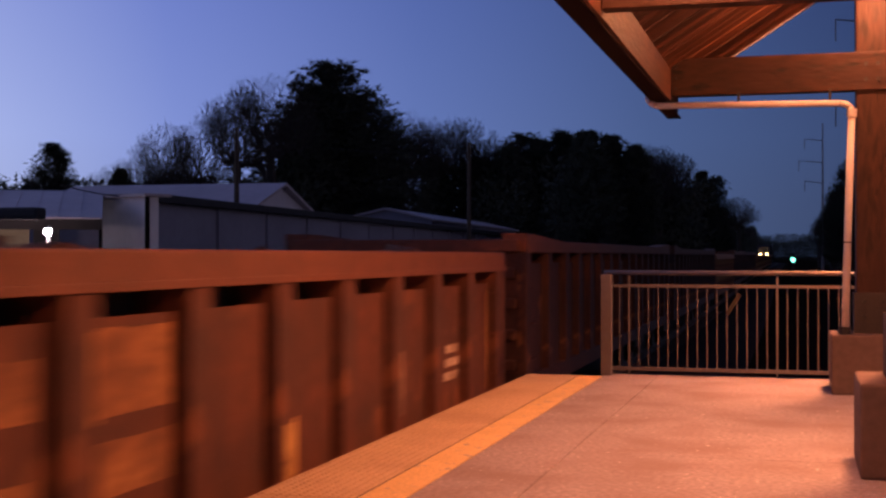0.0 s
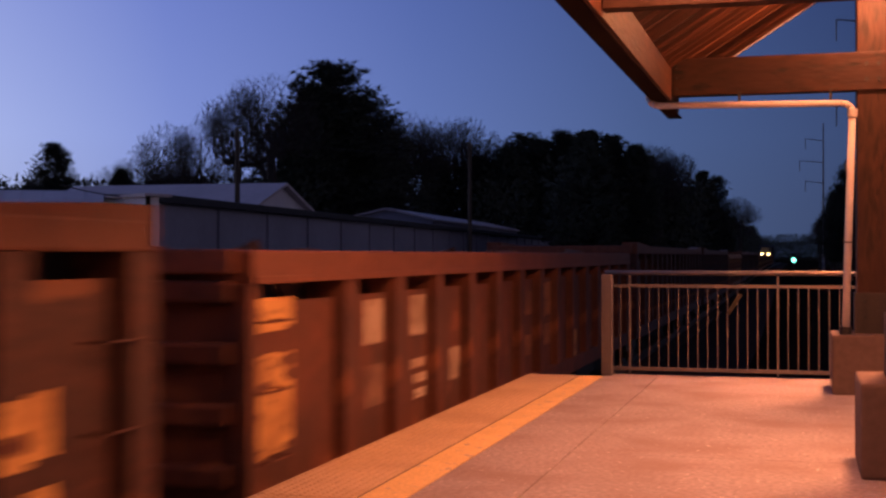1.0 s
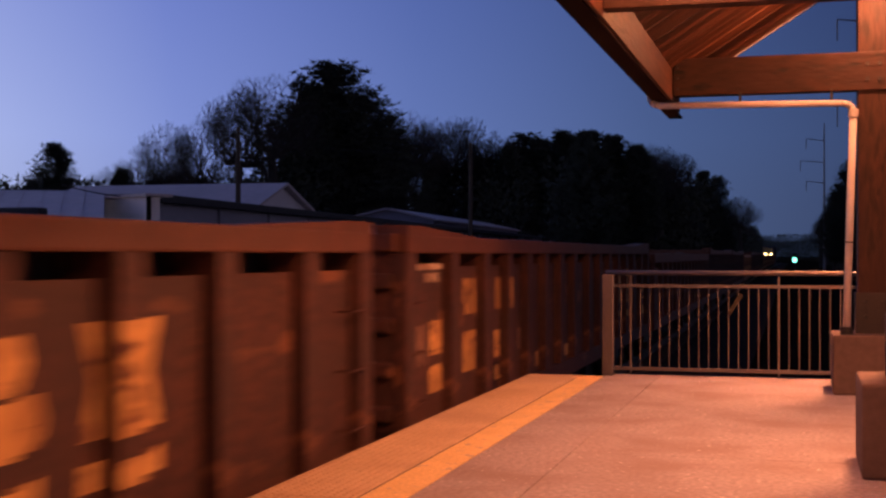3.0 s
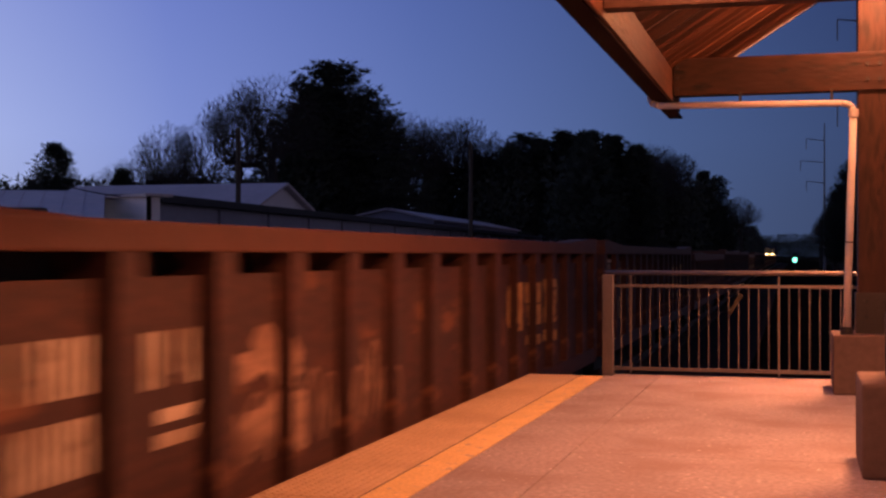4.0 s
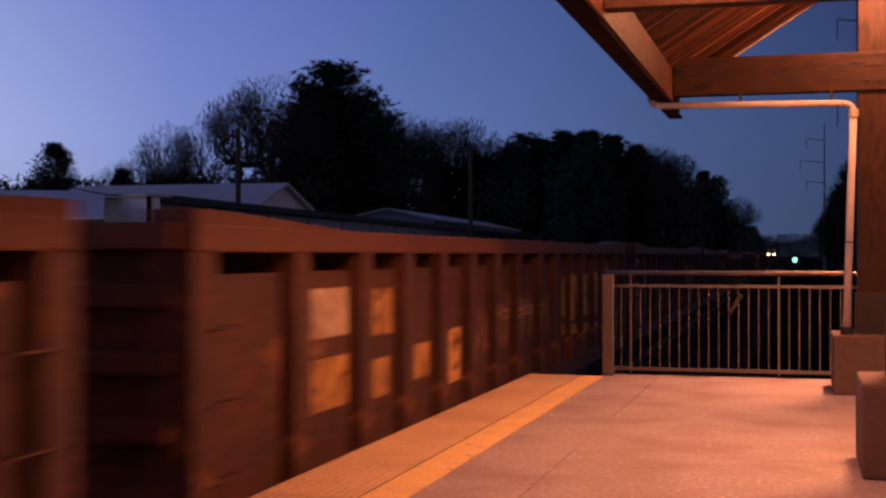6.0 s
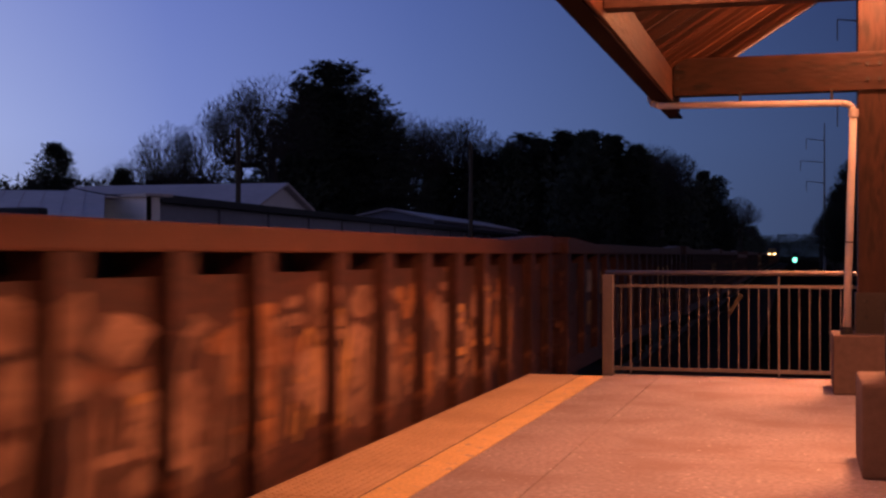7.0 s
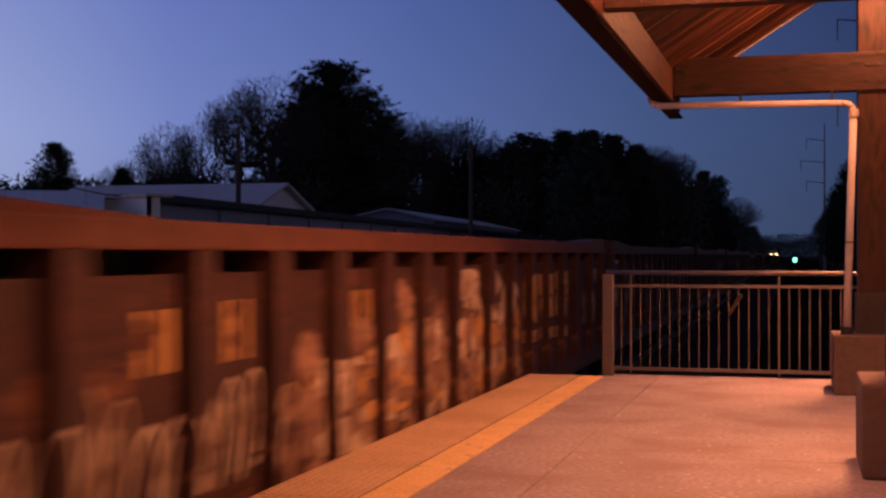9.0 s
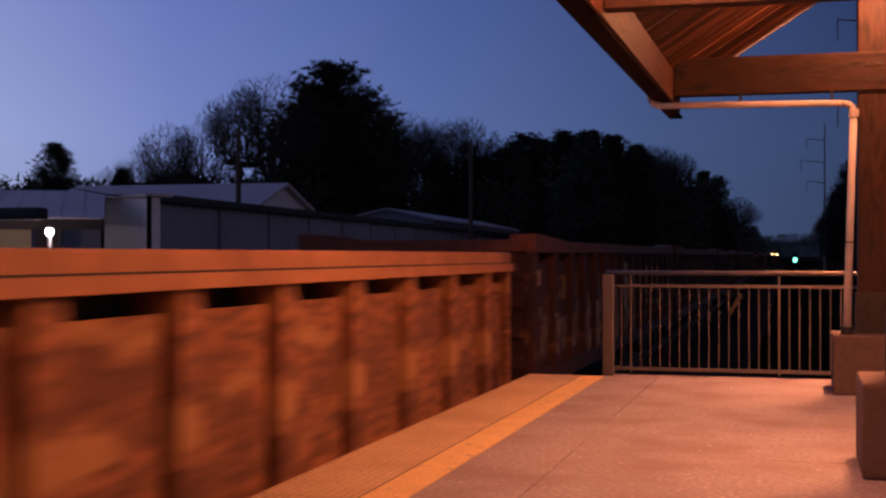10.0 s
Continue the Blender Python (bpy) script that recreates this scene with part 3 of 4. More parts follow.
def pine(seed, tall, width):
    """A white pine: whorls of rising limbs that carry tufts of needles, ragged outline."""
    rnd = random.Random(seed)
    t = thing("pine_tree", "dark evergreen pine with ragged layered crown", "tree", "trees behind the yard")
    wood = bmesh.new()
    tube(wood, (0, 0, 0), (0, 0, tall * 0.97), tall * 0.02, 0.03, sides=8)
    verts, faces = [], []
    z = tall * 0.12
    while z < tall * 0.985:
        f = z / tall
        reach = width * min(1, 0.45 + f * 2) * (1 - f) ** 0.6 + 0.12
        for k in range(rnd.randint(8, 11)):
            a = rnd.uniform(0, 2 * math.pi)
            r = reach * rnd.uniform(0.62, 1.04)
            rise = min(r * rnd.uniform(0.25, 0.75), (tall - z) * 0.85)
            tip = Vector((math.cos(a) * r, math.sin(a) * r, z + rise))
            root = Vector((0, 0, z))
            tube(wood, root, tip, max(0.02, r * 0.014), 0.012, sides=3, cap=False)
            for j in range(6):
                g = 0.3 + 0.75 * (j + rnd.random()) / 6
                c = root.lerp(tip, g) + Vector((rnd.gauss(0, 0.2), rnd.gauss(0, 0.2), rnd.gauss(0.12, 0.14) + 0.3 * g * g))
                for m in range(14):
                    d = Vector((rnd.gauss(0, 1), rnd.gauss(0, 1), rnd.gauss(0.9, 0.6))).normalized()
                    s = d.orthogonal().normalized() * rnd.uniform(0.025, 0.055)
                    n = len(verts)
                    verts += [c - s, c + s, c + d * rnd.uniform(0.28, 0.58)]
                    faces.append((n, n + 1, n + 2))
        z += tall * rnd.uniform(0.013, 0.023)
    part("trunk", wood, BARK, t)
    me = bpy.data.meshes.new("crown")
    me.from_pydata(verts, [], faces)
    me.materials.append(NEEDLE)
    ob = part("crown", me, None, t)
    return t


KINDS = {"b1": (bare_tree(1, 14.0, 0.85), 14.0), "b2": (bare_tree(8, 14.0, 0.95), 14.0), "b3": (bare_tree(15, 13.0, 0.8), 13.0),
         "p1": (pine(2, 18.0, 7.4), 18.0), "p2": (pine(5, 15.0, 4.8), 15.0), "p3": (pine(9, 13.0, 3.6), 13.0)}
USED = set()


def push_along_ray(x, y, top):
    """Moves a plant along its camera ray behind the buildings, scaled to look unchanged."""
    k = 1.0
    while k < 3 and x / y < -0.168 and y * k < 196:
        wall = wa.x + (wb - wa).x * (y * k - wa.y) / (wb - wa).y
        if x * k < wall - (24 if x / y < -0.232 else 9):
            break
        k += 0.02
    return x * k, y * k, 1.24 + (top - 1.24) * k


def plant(kind, x, y, top, turn, fat=1.0):
    src, tall = KINDS[kind]
    x, y, top = push_along_ray(x, y, top)
    s = (top - GZ) / max(v.co.z for c in src.children for v in c.data.vertices)
    m = pose(x, y, GZ, 0, 0, turn)
    ob = copy_thing(src, m) if kind in USED else src
    USED.add(kind)
    ob.matrix_basis = m
    ob.scale = (s * fat, s * fat, s)


# the tall pine and the trees about it
plant("p1", -37.2, 100.0, 17.5, 20, 1.55)
plant("p1", -40.3, 103.0, 13.4, 300, 1.05)
plant("p2", -38.9, 102.0, 15.8, 200, 1.6)
plant("p1", -38.4, 106.0, 14.6, 140, 1.0)
plant("p1", -35.6, 104.0, 15.2, 250, 1.3)
plant("p2", -63.2, 100.0, 11.4, 70, 1.1)
plant("p3", -56.6, 100.0, 9.0, 10, 1.0)
for j, (x, y, top, fat) in enumerate(((-52.2, 100, 13.0, 0.74), (-49.0, 100, 13.2, 0.7), (-45.6, 100, 15.4, 0.76), (-42.8, 101, 17.0, 0.85),
                                      (-60.5, 110, 10.8, 0.9), (-58.2, 112, 10.6, 0.9), (-68.5, 108, 10.4, 0.9), (-66.0, 116, 10.8, 0.9), (-55.6, 108, 9.6, 0.9))):
    plant(("b1", "b2", "b3")[j % 3], x, y, top, j * 67, fat)
for j, (x, y, top) in enumerate(((-33.0, 106, 13.6), (-30.5, 108, 13.2), (-28.3, 110, 13.2), (-26.5, 112, 11.8), (-34.8, 112, 13.8),
                                 (-25.5, 118, 11.8), (-12.3, 118, 11.0), (-14.6, 124, 11.8))):
    plant(("b3", "b1", "b2")[j % 3], x, y, top + 0.5, 30 + j * 51, 1.05)
for j, (x, y, top) in enumerate(((-28.5, 116, 10.6), (-33.2, 118, 11.0), (-25.3, 114, 11.3), (-23.0, 110, 12.2), (-20.9, 106, 11.2), (-18.6, 104, 11.8),
                                 (-16.6, 104, 11.6), (-19.8, 116, 12.6), (-15.2, 108, 11.6), (-13.6, 112, 11.2), (-14.4, 126, 11.2), (-14.6, 142, 11.6))):
    plant(("p2", "p3", "p2", "p1")[j % 4], x, y, top, j * 83, 1.15)
# the lineside wood running on, and its other side
rnd = random.Random(12)
for j in range(16):
    y = 150 + j * 26 + rnd.uniform(-6, 6)
    x = bend(y) - 10.0 - 0.02 * (y - 150) * 0.2 + rnd.uniform(-1.5, 1.0)
    plant(("p2", "b2", "p3", "p1")[j % 4], x, y, rnd.uniform(10.0, 12.6) + y * 0.002, j * 40, 1.1)
for j in range(14):
    y = 140 + j * 24 + rnd.uniform(-6, 6)
    x = 6.4 + 0.003 * y + rnd.uniform(-0.4, 2.0)
    plant(("p2", "b1", "p3", "b3")[j % 4], x, y, rnd.uniform(8.5, 11.0) + y * 0.006, j * 77, 1.0)

for j, (x, y, top) in enumerate(((5.7, 150, 12.0), (7.4, 162, 13.5), (5.2, 205, 11.2), (-11.6, 190, 13.0), (-11.2, 262, 13.2), (-12.9, 182, 13.2), (7.0, 215, 13.0), (4.6, 300, 9.0), (6.4, 260, 11.5))):
    plant(("p1", "b1", "p2")[j % 3], x, y, top, j * 31, 0.9)

# undergrowth and far wood below the crowns
verts, faces = [], []
rnd = random.Random(4)


def thicket(x, y, top, n, wide=2.2):
    x, y, top = push_along_ray(x, y, top)
    for _ in range(n):
        c = Vector((x + rnd.uniform(-1.7, 1.7) * wide, y + rnd.uniform(-1.7, 1.7) * wide, GZ + (top - GZ) * rnd.random() ** 0.8))
        d = Vector((rnd.gauss(0, 1), rnd.gauss(0, 1), rnd.gauss(0.5, 0.8))).normalized()
        s = d.orthogonal().normalized() * rnd.uniform(0.1, 0.25)
        k = len(verts)
        verts.extend((c - s, c + s, c + d * rnd.uniform(0.5, 1.0)))
        faces.append((k, k + 1, k + 2))


for j in range(60):
    thicket(-92 + j * 1.3, 122 + rnd.uniform(-5, 14), rnd.uniform(8.0, 9.4), 420)
for j in range(34):
    thicket(-40 + j * 0.85, 122 + rnd.uniform(-6, 10), rnd.uniform(8.0, 10.5), 520)
for j in range(80):
    y = 125 + j * 6.5
    thicket(bend(y) - 9.5 - rnd.uniform(0, 5), y, rnd.uniform(6.0, 9.5), 300)
for j in range(60):
    y = 135 + j * 7
    thicket(9.2 + 0.003 * y + rnd.uniform(0, 4), y, rnd.uniform(6.5, 10.0), 420)
for j in range(30):
    thicket(-45 + j * 2.2, 660 + rnd.uniform(-8, 8), rnd.uniform(7, 12), 900, 3)
me = bpy.data.meshes.new("far_woods")
me.from_pydata(verts, [], faces)
me.materials.append(NEEDLE)
tagged(new("far_woods", me), "dark undergrowth and woods beyond the track", "woods", kind="stuff")

# ---------------------------------------------------------------- train
def S(t):
    """How far the train has run by t seconds."""
    return 10.55 * t + 0.055 * t * t


CAR_LEN, PITCH = 17.3, 18.47
SKIN_X = 1.42
# how far a car is moved ahead of even spacing to fit the camera's view
CAR_SHIFT = {3: 0.25, 6: 0.15}
CARS = []


def gondola(top, chord, stations, paint, chord_paint, label, group="gondolas of the train"):
    """An open steel gondola: origin on the rail head at its middle, platform side at +x, front at +y. top: above the rail."""
    car = thing("gondola_car", label, "freight car", group)
    h = CAR_LEN / 2
    out, skin, low = 1.52, SKIN_X, 0.92
    for s in (1, -1):
        # side sheet stops short; dark sheets behind stand in for the chord's shadow
        part("side_sheet", box_bm(min(s * skin, s * (skin - 0.02)), max(s * skin, s * (skin - 0.02)), -h + 0.02, h - 0.02, low, top - chord - 0.125), paint, car)
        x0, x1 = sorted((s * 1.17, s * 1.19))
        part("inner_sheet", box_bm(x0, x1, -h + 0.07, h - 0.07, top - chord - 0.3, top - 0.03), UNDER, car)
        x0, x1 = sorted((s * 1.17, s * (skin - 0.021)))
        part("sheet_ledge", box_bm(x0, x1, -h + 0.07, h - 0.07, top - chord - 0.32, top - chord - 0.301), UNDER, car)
        bm = box_bm(min(s * out, s * (skin - 0.25)), max(s * out, s * (skin - 0.25)), -h, h, top - chord, top, 0.018)
        part("top_chord", bm, chord_paint, car)
        if chord < 0.18:
            for e in (1, -1):
                bm = bmesh.new()
                xs = sorted((s * (out - 0.004), s * (skin - 0.2)))
                run = ((h - 0.001, 0.075), (h - 0.5, 0.07), (h - 2.3, 0.004))
                lo = [[bm.verts.new((x, e * y, top - 0.02)) for x in xs] for y, _ in run]
                hi = [[bm.verts.new((x, e * y, top + u)) for x in xs] for y, u in run]
                for i in range(2):
                    bm.faces.new((hi[i][0], hi[i][1], hi[i + 1][1], hi[i + 1][0]))
                    for c in (0, 1):
                        bm.faces.new((lo[i][c], lo[i + 1][c], hi[i + 1][c], hi[i][c]))
                bm.faces.new((lo[0][0], lo[0][1], hi[0][1], hi[0][0]))
                part("end_riser", bm, chord_paint, car)
        if chord > 0.18:
            lip, proud = (0.082, 0.04) if chord > 0.202 else (0.045, 0.012)
            x0, x1 = sorted((s * (out - 0.01), s * (out + proud)))
            part("chord_lip", box_bm(x0, x1, -h, h, top - chord - 0.002, top - chord + lip, 0.006), chord_paint, car)
            if lip > 0.05:
                x0, x1 = sorted((s * (out - 0.01), s * (out + 0.004)))
                part("chord_seam", box_bm(x0, x1, -h, h, top - chord + lip + 0.001, top - chord + lip + 0.013), UNDER, car)
        part("side_sill", box_bm(min(s * (out - 0.02), s * (skin - 0.08)), max(s * (out - 0.02), s * (skin - 0.08)), -h, h, low - 0.12, low + 0.1, 0.012), paint, car)
    rib = mesh_of("rib", rib_bm(skin, out - 0.004, low + 0.1, top - chord), paint)
    back = mesh_of("rib", rib_bm(skin, out - 0.004, low + 0.1, top - chord, -1), paint)
    for station in stations:
        for me in (rib, back):
            part("rib", me, None, car).matrix_basis = pose(0, h - station, 0)
    part("floor", box_bm(-skin + 0.02, skin - 0.02, -h + 0.06, h - 0.06, low - 0.05, low + 0.05), UNDER, car)
    for e in (1, -1):
        y0, y1 = sorted((e * (h - 0.06), e * (h - 0.03)))
        part("end_sheet", box_bm(-skin + 0.01, skin - 0.01, y0, y1, low, top - 0.02), paint, car)
        z = low + 0.18
        while z < top - 0.25:
            y0, y1 = sorted((e * (h - 0.032), e * (h + 0.075)))
            part("end_rib", box_bm(-skin + 0.03, skin - 0.03, y0, y1, z, z + 0.13, 0.025), paint, car)
            z += 0.36
        y0, y1 = sorted((e * (h - 0.08), e * (h + 0.09)))
        part("end_chord", box_bm(-skin, skin, y0, y1, top - 0.14, top + 0.004, 0.015), chord_paint, car)
        for s in (1, -1):
            x0, x1 = sorted((s * (skin - 0.02), s * (out - 0.01)))
            y0, y1 = sorted((e * (h - 0.1), e * (h + 0.03)))
            part("corner_post", box_bm(x0, x1, y0, y1, low - 0.1, top - chord + 0.001, 0.012), paint, car)
            for k in range(3):
                zz = low + 0.3 + 0.42 * k
                if zz < top - chord - 0.1:
                    rung = [(s * (skin - 0.01), e * (h - 0.16), zz), (s * (out + 0.02), e * (h - 0.16), zz),
                            (s * (out + 0.02), e * (h - 0.5), zz), (s * (skin - 0.01), e * (h - 0.5), zz)]
                    bm = bmesh.new()
                    for p, q in zip(rung, rung[1:]):
                        tube(bm, p, q, 0.008, sides=6)
                    part("grab_iron", bm, paint, car)
        bm = box_bm(-0.16, 0.16, min(e * h, e * (h + 0.3)), max(e * h, e * (h + 0.3)), 0.72, 1.0, 0.03)
        part("draft_gear", bm, UNDER, car)
        bm = bmesh.new()
        box_bm(-0.07, 0.07, min(e * (h + 0.3), e * (h + 0.5)), max(e * (h + 0.3), e * (h + 0.5)), 0.76, 0.96, bm=bm)
        box_bm(-0.15, 0.05, min(e * (h + 0.42), e * (h + 0.58)), max(e * (h + 0.42), e * (h + 0.58)), 0.72, 1.0, bm=bm)
        part("coupler", bm, UNDER, car)
    part("centre_sill", box_bm(-0.2, 0.2, -h, h, 0.62, low - 0.051), UNDER, car)
    for e in (1, -1):
        bogie = part("bogie", box_bm(-0.95, 0.95, e * 6.1 - 0.25, e * 6.1 + 0.25, 0.4, 0.62, 0.03), UNDER, car)
        for s in (1, -1):
            bm = bmesh.new()
            box_bm(s * 1.0 - 0.08, s * 1.0 + 0.08, e * 6.1 - 0.9, e * 6.1 + 0.9, 0.42, 0.62, bm=bm)
            box_bm(s * 1.0 - 0.1, s * 1.0 + 0.1, e * 6.1 - 0.35, e * 6.1 + 0.35, 0.25, 0.42, bm=bm)
            part("side_frame", bm, UNDER, bogie)
        for w in (-0.88, 0.88):
            wheelset = part("wheelset", tube(bmesh.new(), (-0.7, 0, 0), (0.7, 0, 0), 0.08), IRON, car)
            wheelset.matrix_basis = pose(0, e * 6.1 + w, 0.42)
            for s in (1, -1):
                bm = bmesh.new()
                tube(bm, (s * 0.69, 0, 0), (s * 0.80, 0, 0), 0.42, sides=20)
                tube(bm, (s * 0.66, 0, 0), (s * 0.69, 0, 0), 0.45, sides=20)
                part("wheel", bm, IRON, wheelset)
    return car


def rib_bm(skin, out, z0, z1, s=1):
    """A pressed stake: wider at its foot flange, flat on its face."""
    bm = bmesh.new()
    pts = [(skin - 0.2, 0.135), (skin + 0.01, 0.135), (out, 0.125), (out, -0.125), (skin + 0.01, -0.135), (skin - 0.2, -0.135)]
    lo = [bm.verts.new((s * x, y, z0)) for x, y in pts]
    hi = [bm.verts.new((s * x, y, z1)) for x, y in pts]
    for k in range(5):
        bm.faces.new((lo[k], lo[k + 1], hi[k + 1], hi[k]))
    bm.faces.new(lo)
    bm.faces.new(hi)
    return bm


# ribs stand even about the car's middle, with a wider bay there and at both ends; metres back from the front
TALL_RIBS = [0.12] + sorted(8.5 + e * d for e in (1, -1) for d in [0.665 + 1.07 * k for k in range(6)] + [7.3]) + [17.18]
RED_RIBS = [0.3 + 1.175 * k for k in range(14)]
LOW_RIBS = [1.02 + 1.33 * k for k in range(13)]
TALL = gondola(2.63, 0.155, TALL_RIBS, RUST, CHORD, "rust-brown steel gondola with tall ribbed sides")
LOW = gondola(2.49, 0.205, LOW_RIBS, OXIDE, CHORD_PALE, "faded red-brown steel gondola with low ribbed sides")
RED = gondola(2.49, 0.20, RED_RIBS, OXIDE_DARK, CHORD_RED, "dull oxide-red steel gondola with stencilled ribbed sides")
HIGH = gondola(2.64, 0.155, TALL_RIBS, RUST, CHORD_RED, "dark rust-brown gondola with sprayed paint on its ribs")


def chunk(seed):
    """A torn lump of scrap about a metre across, to be scaled."""
    rnd = random.Random(seed)
    bm = bmesh.new()
    bmesh.ops.create_icosphere(bm, subdivisions=1, radius=1.0)
    for v in bm.verts:
        v.co *= rnd.uniform(0.55, 1.15)
    return mesh_of("scrap_piece", bm, SCRAP)


def load(car, top):
    """Scrap heaped in a low car."""
    rnd = random.Random(5)
    kinds = [chunk(s) for s in range(5)]
    for k in range(110):
        y = rnd.uniform(-8.2, 8.2)
        x = rnd.uniform(-1.1, 1.1)
        z = top - 0.30 + 0.25 * max(0, math.sin(y * 0.9 + 1.0)) * rnd.uniform(0.3, 1) + 0.05 * max(0, 1 - ((y - 0.4) / 1.4) ** 2)
        size = Matrix.Diagonal((rnd.uniform(0.15, 0.4), rnd.uniform(0.2, 0.5), rnd.uniform(0.08, 0.2), 1))
        part("scrap_piece", kinds[k % 5], None, car).matrix_basis = pose(x, y, z, rnd.uniform(-30, 30), rnd.uniform(-30, 30), rnd.uniform(0, 180)) @ size


def stroke(bm, pts, w, x):
    """A brushed band of even width along points (y, z) on the side sheet."""
    row = []
    for i, (y, z) in enumerate(pts):
        p, q = pts[max(0, i - 1)], pts[min(len(pts) - 1, i + 1)]
        dy, dz = q[0] - p[0], q[1] - p[1]
        n = math.hypot(dy, dz) or 1
        row.append([bm.verts.new((x, y - dz / n * w * s, z + dy / n * w * s)) for s in (-0.5, 0.5)])
    for a, b in zip(row, row[1:]):
        bm.faces.new((a[0], a[1], b[1], b[0]))


def plate(bm, pts, x):
    bm.faces.new([bm.verts.new((x, y, z)) for y, z in pts])


def mark(car, kind, s0, s1, z0, z1, paint, seed=1):
    """Paint on the platform side of a car. s: metres back from its front end; z above the rail."""
    rnd = random.Random(seed * 77 + int(s0 * 100))
    h = CAR_LEN / 2
    stations, car_shift = RIBS[car.name]
    s0, s1 = s0 + car_shift, s1 + car_shift
    y0, y1 = h - s1, h - s0
    if kind not in ("arcs", "splash") and y1 - y0 < 1.3:
        # stencils start on a rib's face and stop short of the next rib
        for station in stations:
            if (y0 + y1) / 2 < h - station < y1 + 0.16:
                y1 = min(y1, h - station - 0.16)
    x = SKIN_X + 0.003 + 0.00013 * seed
    bm = bmesh.new()
    w, t = y1 - y0, z1 - z0
    if kind == "block":
        n = 7
        edge = [(y0 + w * k / n, z0 + rnd.uniform(0, 0.04) * t) for k in range(n + 1)] + [(y1 - w * k / n, z1 - rnd.uniform(0, 0.04) * t) for k in range(n + 1)]
        plate(bm, edge, x)
    elif kind == "bars":
        n = max(3, int(w / 0.085))
        for k in range(n):
            if rnd.random() < 0.88:
                a = y0 + w * k / n
                plate(bm, [(a, z0), (a + w / n * 0.62, z0), (a + w / n * 0.62, z1), (a, z1)], x)
    elif kind == "lines":
        n = max(2, int(t / 0.11))
        for k in range(n):
            a = z0 + t * k / n
            b = rnd.uniform(0, 0.25) * w
            plate(bm, [(y0 + b, a), (y1 - rnd.uniform(0, 0.2) * w, a), (y1, a + t / n * 0.6), (y0 + b, a + t / n * 0.6)], x)
    elif kind == "bow":
        r = 0.38
        ends = [(r - r * math.sin(a), 1 - 0.30 + 0.30 * math.cos(a)) for a in [radians(90 * k / 6) for k in range(7)]]
        edge = [(u, v) for u, v in ends] + [(u, 1 - v) for u, v in ends[::-1]]
        edge += [(0.92, 0.0), (1.0, 0.12), (1.0, 0.36), (0.55, 0.36), (0.55, 0.64), (1.0, 0.64), (1.0, 0.88), (0.92, 1.0)]
        plate(bm, [(y0 + w * u, z0 + t * v) for u, v in edge], x)
    elif kind == "stack":
        for k, sh in enumerate((0.08, -0.08)):
            c = z0 + t * (0.26 + 0.48 * k)
            plate(bm, [(y0 + w * (0.08 + sh), c - t * 0.22), (y1 - w * (0.08 - sh), c - t * 0.22), (y1 - w * (0.02 - sh), c), (y1 - w * (0.08 - sh), c + t * 0.22),
                       (y0 + w * (0.08 + sh), c + t * 0.22), (y0 + w * (0.02 + sh), c)], x)
    elif kind == "waist":
        c = y0 + w / 2
        plate(bm, [(y0, z0), (y1, z0), (c + w * 0.36, z0 + t / 2), (y1, z1), (y0, z1), (c - w * 0.36, z0 + t / 2)], x)
    elif kind == "arcs":
        n = max(2, int(w / 0.3))
        for k in range(n):
            c = y0 + w * (k + 0.5) / n
            r = w / n * rnd.uniform(0.42, 0.62)
            hh = t * rnd.uniform(0.6, 1.0)
            pts = [(c - r * math.cos(a) + 0.22 * hh * math.sin(a), z0 + hh * math.sin(a)) for a in [math.pi * j / 12 for j in range(13)]]
            stroke(bm, pts, rnd.uniform(0.022, 0.045), x + 0.0006 * k)
            if rnd.random() < 0.7:
                stroke(bm, [(c - r * 0.4, z0 - 0.05), (c + r * 0.1, z0 + hh * 0.5), (c + r * 0.3, z0 + hh * 0.75)], 0.04, x + 0.0006 * k + 0.0003)
    elif kind == "splash":
        for k in range(int(9 + w * 6)):
            cy, cz = rnd.uniform(y0, y1), rnd.uniform(z0, z1)
            ry, rz = rnd.uniform(0.08, 0.34), rnd.uniform(0.04, 0.2)
            m = 9
            plate(bm, [(cy + ry * rnd.uniform(0.6, 1.1) * math.cos(2 * math.pi * j / m), min(z1 + 0.1, cz + rz * rnd.uniform(0.6, 1.1) * math.sin(2 * math.pi * j / m)))
                       for j in range(m)], x + 0.0004 * k)
    # where the paint runs over a rib it lies on the rib's face
    base = bm.copy()
    for station in stations:
        yr = h - station
        if yr + 0.12 > y0 and yr - 0.12 < y1:
            face = base.copy()
            for v in face.verts:
                v.co.x += 1.516 - SKIN_X
            for side in (1, -1):
                bmesh.ops.bisect_plane(face, geom=face.verts[:] + face.edges[:] + face.faces[:], plane_co=(0, yr + side * 0.12, 0), plane_no=(0, side, 0), clear_outer=True)
            extra = bpy.data.meshes.new("paint_on_rib")
            face.to_mesh(extra)
            bm.from_mesh(extra)
            bpy.data.meshes.remove(extra)
            face.free()
    base.free()
    bm.verts.index_update()
    left = set(bm.faces)
    while left:
        todo, isle = [left.pop()], []
        while todo:
            f = todo.pop()
            isle.append(f)
            for v in f.verts:
                for g in v.link_faces:
                    if g in left:
                        left.remove(g)
                        todo.append(g)
        verts = list({v for f in isle for v in f.verts})
        index = {v: i for i, v in enumerate(verts)}
        me = bpy.data.meshes.new("painted_mark")
        me.from_pydata([v.co[:] for v in verts], [], [[index[v] for v in f.verts] for f in isle])
        me.materials.append(paint)
        part("painted_mark", me, None, car)
